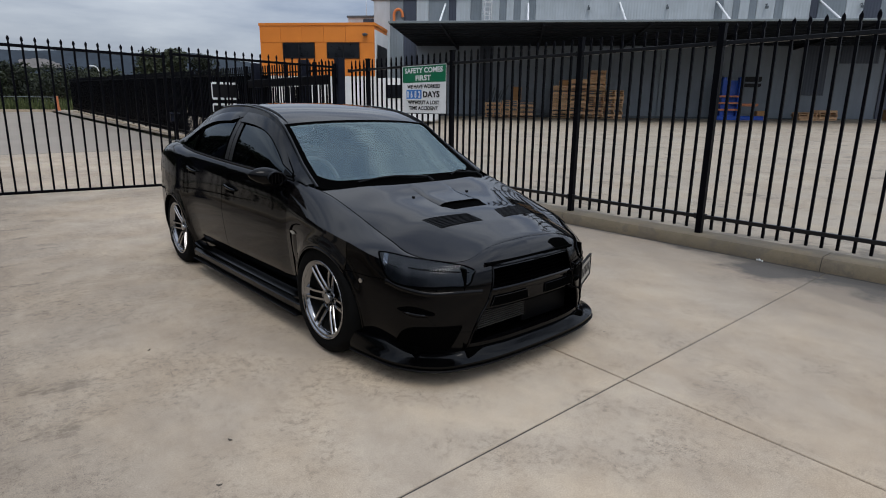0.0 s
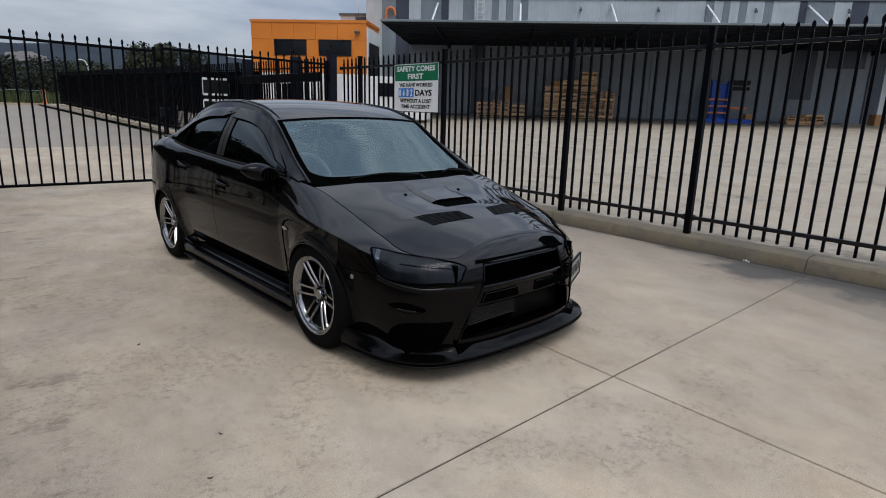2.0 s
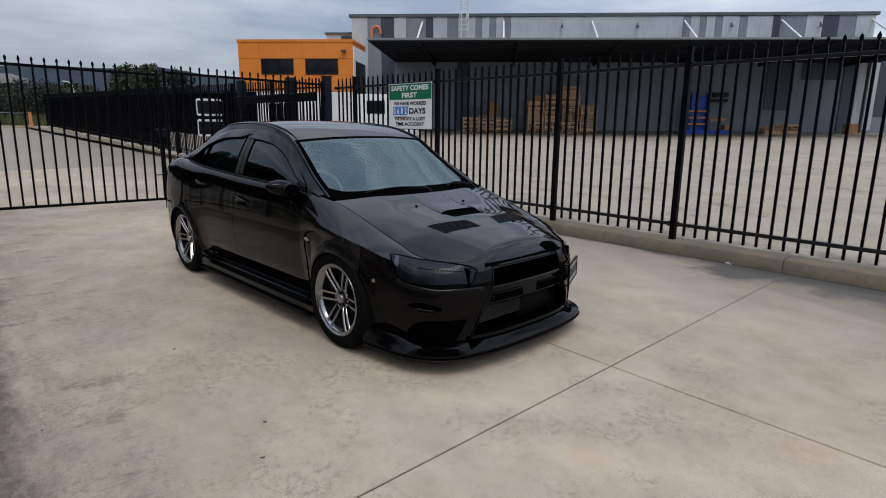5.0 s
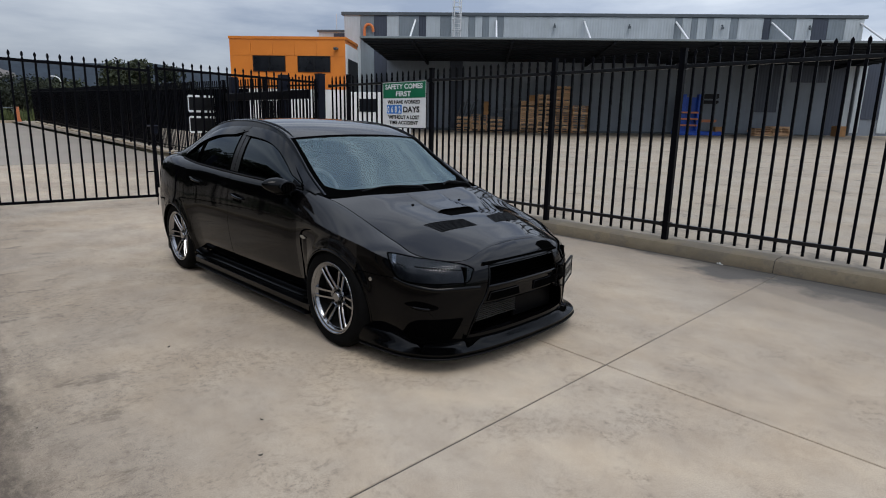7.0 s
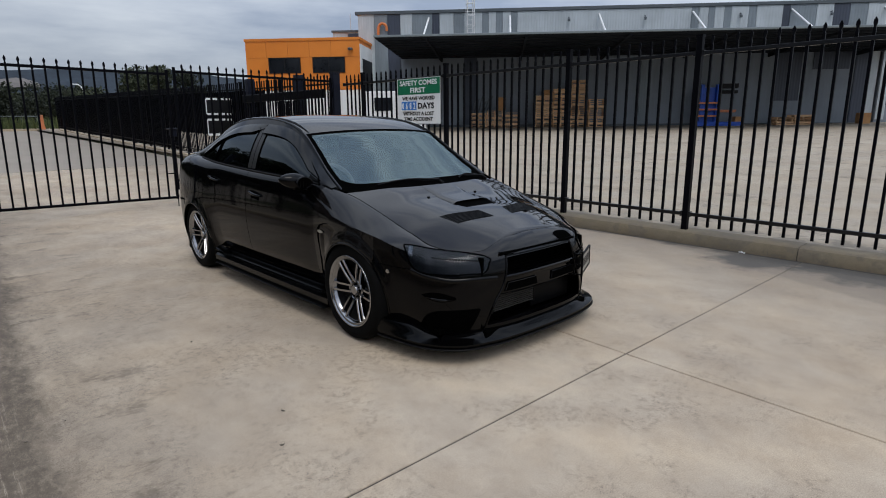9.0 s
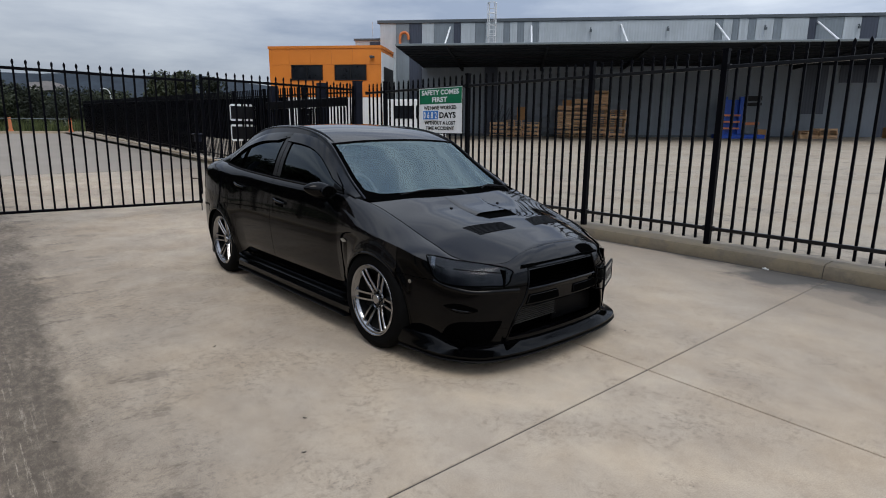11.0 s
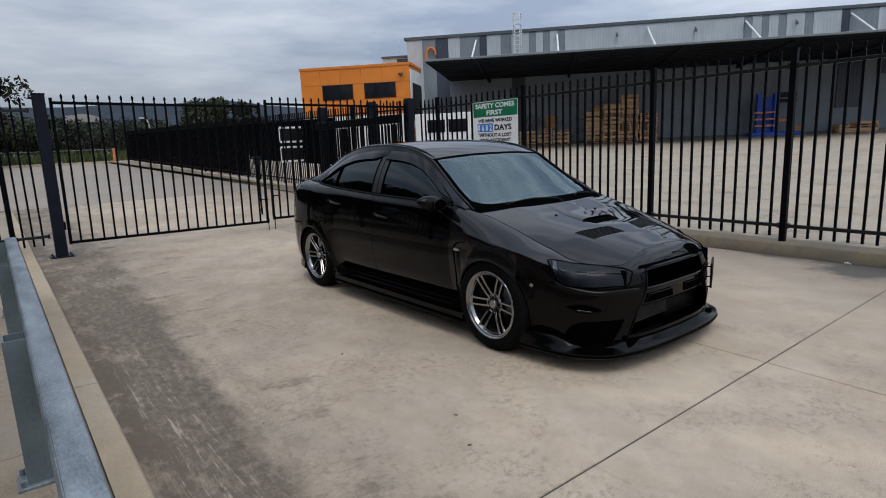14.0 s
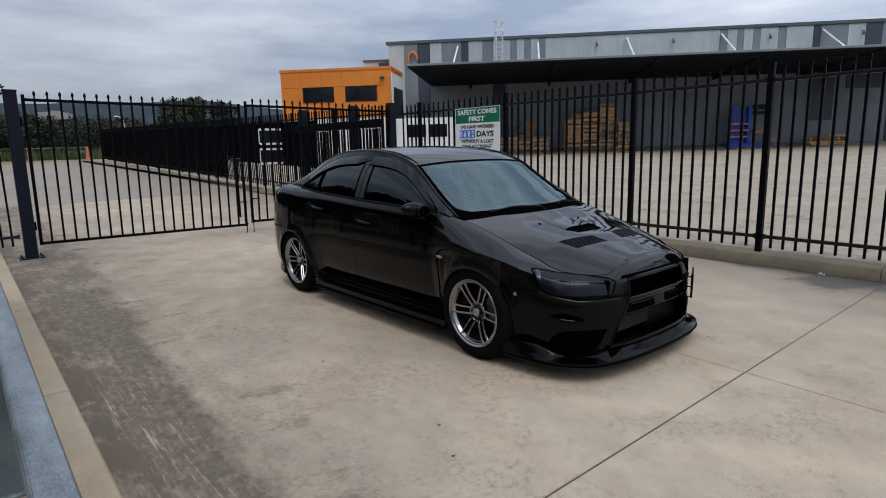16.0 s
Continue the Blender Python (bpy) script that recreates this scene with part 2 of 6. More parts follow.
# the same black coat, given extra gloss for a pale glint on the rails
RAIL_STEEL = surf("black rail coat with added glint", (0.002, 0.0021, 0.003), (0.005, 0.0052, 0.007), 6, 120, 0.35, bump=0.05, spec=0.4)
NAVY_STEEL = surf("dark gate post paint", (0.005, 0.006, 0.012), (0.009, 0.011, 0.02), 5, 120, 0.5, bump=0.05, spec=0.14)
SHADE = surf("black shade cloth", (0.003, 0.004, 0.007), (0.006, 0.008, 0.013), 3, 60, 0.95, spec=0.05)
GALV = surf("galvanised steel", (0.07, 0.088, 0.098), (0.29, 0.325, 0.345), 2.5, 34, 0.42, 0.35, 0.1, stretch=(5.0, 1.6, 2.0))
GALV_DULL = surf("dull zinc coat", (0.11, 0.14, 0.15), (0.17, 0.21, 0.22), 5, 45, 0.6, 0.5, 0.08)
SIGN_WHITE = surf("white sign sheet", (0.72, 0.73, 0.72), (0.82, 0.82, 0.81), 5, 60, 0.4, bump=0.0)
SIGN_GREEN = surf("green sign print", (0.0, 0.13, 0.055), (0.0, 0.16, 0.07), 5, 60, 0.4, bump=0.0)
SIGN_BLACK = surf("black sign print", (0.006, 0.006, 0.007), (0.011, 0.011, 0.012), 5, 60, 0.5, bump=0.0, spec=0.2)
SIGN_BLUE = surf("blue number tile", (0.03, 0.16, 0.5), (0.05, 0.22, 0.6), 5, 60, 0.4, bump=0.0)
CLAD_LIGHT = ribbed("light grey cladding", (0.47, 0.515, 0.54))
CLAD_MID = ribbed("mid grey cladding", (0.20, 0.235, 0.26))
CLAD_NAVY = ribbed("dark blue grey cladding", (0.04, 0.05, 0.075))
CLAD_LOW = ribbed("grey lower cladding", (0.19, 0.216, 0.252), 0.9)
TRIM_DARK = surf("dark grey flashing", (0.06, 0.075, 0.085), (0.09, 0.105, 0.115), 1, 20, 0.5)
TRIM_GREY = surf("grey flashing", (0.13, 0.155, 0.165), (0.18, 0.205, 0.21), 1, 20, 0.5)
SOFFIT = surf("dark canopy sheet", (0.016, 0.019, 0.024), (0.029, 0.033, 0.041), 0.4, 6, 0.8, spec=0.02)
STRUT = surf("white painted tube", (0.62, 0.63, 0.62), (0.75, 0.75, 0.74), 2, 30, 0.5)
ORANGE = surf("orange wall panel", (0.60, 0.17, 0.012), (0.72, 0.22, 0.02), 0.6, 20, 0.5, bump=0.03, vary=0.06)
ORANGE_PIPE = surf("orange pipe", (0.6, 0.16, 0.04), (0.7, 0.22, 0.06), 1, 20, 0.5)
WHITE_WALL = surf("off-white wall", (0.62, 0.63, 0.62), (0.74, 0.74, 0.72), 0.8, 20, 0.6)
WINDOW_DARK = surf("dark window glass", (0.006, 0.007, 0.009), (0.014, 0.016, 0.02), 1.5, 10, 0.12, bump=0.0, spec=0.35)
WOOD = surf("raw pallet wood", (0.58, 0.33, 0.165), (0.84, 0.545, 0.31), 2.0, 25, 0.8, vary=0.3, stretch=(1, 8, 8))
WOOD_RAW = surf("new orange timber", (0.42, 0.2, 0.07), (0.58, 0.31, 0.12), 2.0, 25, 0.75, vary=0.2)
RACK_BLUE = surf("blue rack paint", (0.0, 0.05, 0.36), (0.005, 0.08, 0.5), 2, 20, 0.45)
RACK_ORANGE = surf("orange rack bar", (0.55, 0.16, 0.06), (0.68, 0.24, 0.1), 2, 20, 0.5)
BARK = surf("bark", (0.06, 0.048, 0.036), (0.14, 0.115, 0.09), 3, 20, 0.9)
HILL = surf("wooded hillside", (0.008, 0.014, 0.022), (0.030, 0.042, 0.056), 0.03, 0.16, 1.0, bump=0.0, coord="World")
QUARRY = surf("bare quarry rock", (0.10, 0.09, 0.083), (0.17, 0.152, 0.14), 0.05, 0.4, 1.0, bump=0.0, coord="World")


def leafy(name, dark, light):
    m, n, l, b = mat_base(name, 0.7, 0.0, 0.3)
    g = n.new("ShaderNodeNewGeometry")
    l.new(ramp_node(n, l, g.outputs["Random Per Island"], [(0.0, dark), (1.0, light)]), b.inputs["Base Color"])
    return m


LEAF = leafy("gum leaves", (0.014, 0.020, 0.010), (0.055, 0.064, 0.030))
LEAF_DARK = leafy("dark leaves", (0.008, 0.012, 0.007), (0.030, 0.036, 0.018))
GRASS = leafy("tall grass blades", (0.03, 0.046, 0.012), (0.11, 0.125, 0.042))


# ---- building helpers ----
def box(bm, x0, x1, y0, y1, z0, z1):
    v = [bm.verts.new(p) for p in ((x0, y0, z0), (x1, y0, z0), (x1, y1, z0), (x0, y1, z0), (x0, y0, z1), (x1, y0, z1), (x1, y1, z1), (x0, y1, z1))]
    for f in ((3, 2, 1, 0), (4, 5, 6, 7), (0, 1, 5, 4), (1, 2, 6, 5), (2, 3, 7, 6), (3, 0, 4, 7)):
        bm.faces.new([v[i] for i in f])
    return v


def boxes(*dims, bevel=0.0, segs=1):
    bm = bmesh.new()
    for d in dims:
        box(bm, *d)
    if bevel:
        bmesh.ops.bevel(bm, geom=bm.edges[:], offset=bevel, segments=segs, affect="EDGES", profile=0.5)
    return bm


def tube(bm, path, radius, sides=10, caps=True):
    """A round tube along a list of points; radius may be a list."""
    pts = [Vector(p) for p in path]
    rad = radius if isinstance(radius, (list, tuple)) else [radius] * len(pts)
    rings, side = [], None
    for i, p in enumerate(pts):
        d = (pts[min(i + 1, len(pts) - 1)] - pts[max(i - 1, 0)]).normalized()
        if side is None:
            side = d.orthogonal().normalized()
        side = (side - d * side.dot(d)).normalized()
        up = d.cross(side)
        rings.append([bm.verts.new(p + (side * math.cos(a) + up * math.sin(a)) * rad[i]) for a in [2 * math.pi * k / sides for k in range(sides)]])
    for a, b in zip(rings, rings[1:]):
        for k in range(sides):
            bm.faces.new((a[k], a[(k + 1) % sides], b[(k + 1) % sides], b[k]))
    if caps:
        bm.faces.new(rings[0][::-1])
        bm.faces.new(rings[-1])
    return bm


def extrude_profile(bm, prof, axis, a0, a1, closed=True):
    """A profile of 2D points drawn out along an axis: 'y' takes (x, z), 'x' takes (y, z), 'z' takes (x, y)."""
    def at(p, a):
        return {"y": (p[0], a, p[1]), "x": (a, p[0], p[1]), "z": (p[0], p[1], a)}[axis]
    r0, r1 = [bm.verts.new(at(p, a0)) for p in prof], [bm.verts.new(at(p, a1)) for p in prof]
    n = len(prof)
    for k in range(n if closed else n - 1):
        bm.faces.new((r0[k], r0[(k + 1) % n], r1[(k + 1) % n], r1[k]))
    if closed:
        bm.faces.new(r0[::-1])
        bm.faces.new(r1)
    return bm


def mesh_of(name, bm, material, smooth=False):
    bmesh.ops.recalc_face_normals(bm, faces=bm.faces[:])
    me = bpy.data.meshes.new(name)
    bm.to_mesh(me)
    bm.free()
    me.materials.append(material)
    if smooth:
        for p in me.polygons:
            p.use_smooth = True
    return me


def soften(me, angle=35):
    me.set_sharp_from_angle(angle=radians(angle))
    return me


def part(name, bm, material, parent, label="", smooth=False, sharp=35):
    me = bm if isinstance(bm, bpy.types.Mesh) else mesh_of(name, bm, material, smooth)
    if smooth and not isinstance(bm, bpy.types.Mesh):
        soften(me, sharp)
    ob = new(name, me)
    ob.parent = parent
    if label:
        ob["label"] = label
    return ob


def thing(name, label, category, at=None, group="", kind=""):
    ob = new(name)
    ob.empty_display_size = 0.2
    if at is not None:
        ob.matrix_world = at
    return tagged(ob, label, category, group, kind)


def solid(name, bm, material, label, category, at=None, group="", kind="", smooth=False, sharp=35):
    me = mesh_of(name, bm, material, smooth)
    if smooth:
        soften(me, sharp)
    ob = new(name, me)
    if at is not None:
        ob.matrix_world = at
    return tagged(ob, label, category, group, kind)


# ---- ground ----
def rise(x, y):
    """The land climbs gently away from the drive."""
    return 0.021 * max(0.0, math.hypot(x, y) - 8.5)


def sheet(name, xs, ys, material, lift, label, category):
    bm = bmesh.new()
    grid = [[bm.verts.new((x, y, rise(x, y) + lift)) for x in xs] for y in ys]
    for a, b in zip(grid, grid[1:]):
        for k in range(len(xs) - 1):
            bm.faces.new((a[k], a[k + 1], b[k + 1], b[k]))
    return solid(name, bm, material, label, category, kind="structure", smooth=True)


def steps(a, b, n):
    return [a + (b - a) * k / n for k in range(n + 1)]


far_steps = [-1500, -700, -300, -150, -90] + steps(-60, 120, 45) + [160, 220, 320, 500, 800, 1500]
sheet("ground", far_steps, far_steps, GRASS_G, -0.03, "rough grassy land round the yard", "ground")
sheet("yard", steps(4.72, 90, 60), steps(-60, 7.0, 24) + steps(8, 70, 40), CONC_YARD, 0.1, "pale concrete truck yard with faint tyre marks", "yard")
sheet("driveway", steps(-2.3, 4.62, 6), steps(7.2, 15.4, 6), CONC, 0.0, "pale concrete drive beyond the gate", "driveway")
sheet("road", steps(-14, 4.62, 14), steps(15.4, 47, 20), ASPHALT, 0.004, "worn grey road climbing away from the gate", "road")

# concrete slabs of the drive, with sawn joints between them
drive = thing("driveway_slabs", "pale trowelled concrete drive with thin dark joints", "driveway", kind="structure")
JX, JY, GAP = 1.155, -1.28, 0.005


def quad_slab(corners, z0, z1):
    bm = bmesh.new()
    lo, hi = [bm.verts.new((x, y, z0)) for x, y in corners], [bm.verts.new((x, y, z1)) for x, y in corners]
    bm.faces.new(lo[::-1])
    bm.faces.new(hi)
    for k in range(4):
        bm.faces.new((lo[k], lo[(k + 1) % 4], hi[(k + 1) % 4], hi[k]))
    bmesh.ops.bevel(bm, geom=bm.edges[:], offset=0.004, segments=1, affect="EDGES", profile=0.5)
    return bm


def joint_x(y):
    return JX + 0.04 * (y - JY)


for y0, y1 in ((-9.0, JY - GAP), (JY + GAP, 7.2)):
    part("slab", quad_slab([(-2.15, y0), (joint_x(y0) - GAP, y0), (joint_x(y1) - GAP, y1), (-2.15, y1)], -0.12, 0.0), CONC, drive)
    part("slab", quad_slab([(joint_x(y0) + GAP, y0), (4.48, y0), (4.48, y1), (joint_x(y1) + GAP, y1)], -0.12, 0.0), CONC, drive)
part("joint_filler", boxes((-2.15, 1.7, -9, 7.2, -0.1, -0.007)), JOINT, drive, "dark joint filler")
part("joint_filler", boxes((1.7, 4.48, -9, 7.2, -0.1, -0.005)), JOINT_DUSTY, drive, "joint filled with pale dust")

leaf_rng = random.Random(11)
leaf_bm = bmesh.new()
for k in range(9):
    a = 2 * math.pi * k / 9
    leaf_bm.verts.new((0.018 * math.cos(a), 0.008 * math.sin(a), 0.004 + 0.005 * math.cos(2 * a)))
leaf_bm.faces.new(leaf_bm.verts[:])
bmesh.ops.solidify(leaf_bm, geom=leaf_bm.faces[:], thickness=0.0015)
DEAD_LEAF = mesh_of("dead_leaf", leaf_bm, BARK)
for k in range(30):
    x, y = (leaf_rng.uniform(-2.1, 4.4), leaf_rng.uniform(-3.2, 6.8)) if k % 3 else (leaf_rng.uniform(-2.1, -1.4), leaf_rng.uniform(-1, 6.8))
    leaf_ob = new("dead_leaf", DEAD_LEAF)
    leaf_ob.matrix_world = pose(x, y, 0.001, leaf_rng.uniform(-12, 12), leaf_rng.uniform(-12, 12), leaf_rng.uniform(0, 360)) @ Matrix.Scale(leaf_rng.uniform(0.35, 0.75), 4)
    tagged(leaf_ob, "small curled brown leaf on the concrete drive", "leaf", "dead leaves")


def kerb_run(name, prof, cuts, label, material=CONC_KERB):
    k = thing(name, label, "kerb", kind="structure")
    for a, b in zip(cuts, cuts[1:]):
        bm = extrude_profile(bmesh.new(), prof, "y", a + 0.004, b - 0.004)
        part("kerb_stone", bm, material, k, smooth=True, sharp=30)
    mid = sum(x for x, z in prof) / len(prof)
    core = [(mid + (x - mid) * 0.93, z - 0.008) for x, z in prof]
    part("kerb_joint", extrude_profile(bmesh.new(), core, "y", cuts[0], cuts[-1]), JOINT, k)
    return k


right_prof = [(4.47, -0.1), (4.47, 0.02), (4.485, 0.10), (4.5, 0.125), (4.53, 0.137), (4.76, 0.14), (4.76, -0.1)]
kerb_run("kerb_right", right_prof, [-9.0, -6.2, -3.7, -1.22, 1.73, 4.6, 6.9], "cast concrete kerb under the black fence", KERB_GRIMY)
left_prof = [(-2.145, -0.1), (-2.145, 0.02), (-2.155, 0.105), (-2.168, 0.13), (-2.19, 0.14), (-2.285, 0.14), (-2.285, -0.1)]
kerb_run("kerb_left", left_prof, [-6.0, -4.2, -2.5, -1.25, 1.03, 3.31, 5.6, 7.9, 10.2, 12.5, 15.4], "cast concrete kerb beside the guard rail")
path = thing("pavement", "jointed concrete path behind the kerb", "pavement", kind="structure")
for a, b in zip([-9, -6.0, -3.0, -1.4, 0.35, 2.1, 3.9, 5.7, 8, 12], [-6.0, -3.0, -1.4, 0.35, 2.1, 3.9, 5.7, 8, 12, 15.4]):
    part("path_slab", boxes((-5.5, -2.288, a + 0.004, b - 0.004, -0.05, 0.128), bevel=0.004), CONC_PATH, path)
part("path_joint", boxes((-5.49, -2.29, -9, 15.4, -0.06, 0.112)), JOINT, path)


litter = bmesh.new()
for k, (dx, dy, r) in enumerate(((0, 0, 0.013), (-0.008, -0.028, 0.009), (0.004, 0.025, 0.008))):
    lump = bmesh.ops.create_icosphere(litter, subdivisions=2, radius=r)
    for v in lump["verts"]:
        v.co = v.co * (1 + 0.35 * noise.noise(v.co * 60 + Vector((k, 0, 0)))) + Vector((dx, dy, r * 0.8))
solid("litter", litter, WHITE_WALL, "crumpled white scrap of litter at the kerb's foot", "litter", pose(4.445, -0.71, 0))


# ---- fences and gates ----
def picket_mesh(z0, z1, w=0.025):
    bm = bmesh.new()
    h = w / 2
    rings = [(z0, h, h), (z1 - 0.105, h, h), (z1 - 0.085, h * 0.62, h * 0.9), (z1 - 0.05, h * 1.35, h * 0.5), (z1 - 0.028, h * 1.25, h * 0.45), (z1, h * 0.15, h * 0.2)]
    vs = [[bm.verts.new((sx * a, sy * b, z)) for sx, sy in ((-1, -1), (1, -1), (1, 1), (-1, 1))] for z, a, b in rings]
    for a, b in zip(vs, vs[1:]):
        for k in range(4):
            bm.faces.new((a[k], a[(k + 1) % 4], b[(k + 1) % 4], b[k]))
    bm.faces.new(vs[0][::-1])
    bm.faces.new(vs[-1])
    return mesh_of("picket", bm, BLACK_STEEL)


PICKET = picket_mesh(0.19, 2.27)
GATE_PICKET = picket_mesh(0.2, 2.33)


def post_mesh(z0, z1, w, material=BLACK_STEEL):
    bm = boxes((-w / 2, w / 2, -w / 2, w / 2, z0, z1), bevel=0.004)
    box(bm, -w / 2 - 0.004, w / 2 + 0.004, -w / 2 - 0.004, w / 2 + 0.004, z1 - 0.01, z1 + 0.012)
    return mesh_of("post", bm, material)


FENCE_POST = post_mesh(0.13, 2.27, 0.065)


def fence_bay(fence, a, b, n):
    """One bay between two points on the ground: two rails with lugs and n pickets."""
    a, b = Vector(a), Vector(b)
    turn = math.atan2(b.y - a.y, b.x - a.x)
    length = (b - a).length
    m = Matrix.Translation(a) @ Matrix.Rotation(turn, 4, "Z")
    for z in (0.32, 2.09):
        bm = boxes((0.03, length - 0.03, -0.02, 0.02, z - 0.02, z + 0.02), bevel=0.003)
        box(bm, 0.025, 0.06, -0.025, 0.025, z - 0.03, z + 0.03)
        box(bm, length - 0.06, length - 0.025, -0.025, 0.025, z - 0.03, z + 0.03)
        part("rail", bm, RAIL_STEEL, fence).matrix_world = m
    for k in range(1, n + 1):
        part("picket", PICKET, None, fence).matrix_world = m @ Matrix.Translation((length * k / (n + 1), 0, 0))


FX = 4.63
fence = thing("fence", "black powder-coated steel palisade fence with spear tops on a kerb", "fence")
fence_ys = [-6.77, -4.4, -2.2, 0.01, 1.72, 4.1, 6.43, 7.12]
for y in fence_ys[:-1]:
    part("post", FENCE_POST, None, fence).matrix_world = pose(FX, y, 0)
for a, b in zip(fence_ys, fence_ys[1:]):
    fence_bay(fence, (FX, b, 0), (FX, a, 0), 16 if a == -2.2 else max(1, round((b - a) / 0.1425) - 1))

GY = 7.25
gate_post_mesh = boxes((-0.075, 0.075, -0.075, 0.075, 0.012, 2.31), bevel=0.008)
box(gate_post_mesh, -0.08, 0.08, -0.08, 0.08, 2.305, 2.325)
GATE_POST = mesh_of("shaft", gate_post_mesh, NAVY_STEEL)
plate_bm = boxes((-0.15, 0.15, -0.13, 0.13, 0.0, 0.014), bevel=0.002)
for sx in (-0.115, 0.115):
    for sy in (-0.095, 0.095):
        tube(plate_bm, [(sx, sy, 0.01), (sx, sy, 0.04)], 0.012, 6)
GATE_PLATE = mesh_of("base_plate", plate_bm, NAVY_STEEL)
for x in (-1.82, 4.5):
    gp = thing("gate_post", "square dark steel gate post bolted down by a base plate", "post", pose(x, GY, 0, 0, 0.6), "gate posts")
    part("shaft", GATE_POST, None, gp)
    part("base_plate", GATE_PLATE, None, gp)
    for z in (0.45, 1.9):
        bm = bmesh.new()
        tube(bm, [(0.085 if x < 0 else -0.085, -0.02, z - 0.06), (0.085 if x < 0 else -0.085, -0.02, z + 0.06)], 0.014, 8)
        part("hinge", bm, BLACK_STEEL, gp)


def gate_leaf(x0, x1, latch_side):
    w = x1 - x0
    g = thing("gate_leaf", "closed black steel gate leaf with upright bars and spear tops", "gate", pose(x0, GY, 0, 0, 0.9), "gate leaves")
    for x in (0.02, w - 0.02):
        part("stile", boxes((x - 0.02, x + 0.02, -0.02, 0.02, 0.17, 2.27), bevel=0.003), BLACK_STEEL, g)
    for z in (0.195, 2.2):
        part("rail", boxes((0.04, w - 0.04, -0.02, 0.02, z - 0.02, z + 0.02), bevel=0.003), BLACK_STEEL, g)
    n = round(w / 0.152) - 1
    for k in range(1, n + 1):
        part("picket", GATE_PICKET, None, g).matrix_local = pose(w * k / (n + 1), 0, 0)
    x = w - 0.02 if latch_side > 0 else 0.02
    bolt = tube(bmesh.new(), [(x, -0.035, 0.0), (x, -0.035, 0.62)], 0.008, 8)
    box(bolt, x - 0.02, x + 0.02, -0.045, -0.02, 0.2, 0.24)
    part("drop_bolt", bolt, BLACK_STEEL, g)
    lat = bmesh.new()
    tube(lat, [(x - latch_side * 0.14, -0.03, 0.6), (x + latch_side * 0.02, -0.03, 0.6)], 0.009, 8)
    box(lat, x - 0.02, x + 0.02, -0.035, -0.02, 0.585, 0.615)
    part("latch", lat, BLACK_STEEL, g)
    return g


gate_leaf(-1.71, 1.33, 1)
gate_leaf(1.41, 4.40, -1)

# short bay and corner post left of the gate, and the fence that runs back along the path
side = thing("side_fence", "black steel palisade fence beyond the guard rail", "fence")
for x, y in ((-2.36, GY), (-3.35, GY), (-3.35, 4.85), (-3.35, 2.45), (-3.35, 0.05), (-3.35, -2.35), (-3.35, -4.75)):
    part("post", FENCE_POST, None, side).matrix_world = pose(x, y, 0)
fence_bay(side, (-2.36, GY, 0), (-1.9, GY, 0), 3)
fence_bay(side, (-3.35, GY, 0), (-2.36, GY, 0), 6)
for a, b in ((4.85, GY), (2.45, 4.85), (0.05, 2.45), (-2.35, 0.05), (-4.75, -2.35)):
    fence_bay(side, (-3.35, a, 0), (-3.35, b, 0), 16)

# the same fence carried on beyond the gate, up the road
far = thing("far_fence", "long black palisade fence climbing beside the road", "fence")
FAR_PICKET = mesh_of("picket", boxes((-0.0125, 0.0125, -0.0125, 0.0125, 0.2, 2.3)), BLACK_STEEL)
for k in range(270):
    y = 7.6 + k * 0.1425
    x = FX + 0.02 + (y - 7.6) * 0.033
    part("picket", FAR_PICKET, None, far).matrix_world = pose(x, y, rise(x, y))
for k in range(16):
    y0, y1 = 7.6 + 2.4 * k, 10.0 + 2.4 * k
    xa, xb = FX + 0.02 + (y0 - 7.6) * 0.033, FX + 0.02 + (y1 - 7.6) * 0.033
    for h in (0.33, 2.12):
        part("rail", tube(bmesh.new(), [(xa, y0, rise(xa, y0) + h), (xb, y1, rise(xb, y1) + h)], 0.024, 4), BLACK_STEEL, far)
    part("post", FENCE_POST, None, far).matrix_world = pose(xb, y1, rise(xb, y1) + 0.03)
for k in range(14):
    y0, y1 = 11.0 + 2.4 * k, 13.37 + 2.4 * k
    low = 0.85 if k < 3 else 0.24
    xa, xb = FX + 0.05 + (y0 - 7.6) * 0.033, FX + 0.05 + (y1 - 7.6) * 0.033
    za, zb = rise(xa, y0), rise(xb, y1)
    bm = bmesh.new()
    for z0, z1 in (((za + low, zb + low), (za + 2.08, zb + 2.08)),):
        v = [bm.verts.new(p) for p in ((xa, y0, z0[0]), (xb, y1, z0[1]), (xb, y1, z1[1]), (xa, y0, z1[0]), (xa + .006, y0, z0[0]), (xb + .006, y1, z0[1]), (xb + .006, y1, z1[1]), (xa + .006, y0, z1[0]))]
        for f in ((0, 1, 2, 3), (7, 6, 5, 4), (0, 4, 5, 1), (3, 2, 6, 7), (1, 5, 6, 2), (0, 3, 7, 4)):
            bm.faces.new([v[i] for i in f])
    part("shade_cloth", bm, SHADE, far, "black shade cloth tied to the fence")
fk = bmesh.new()
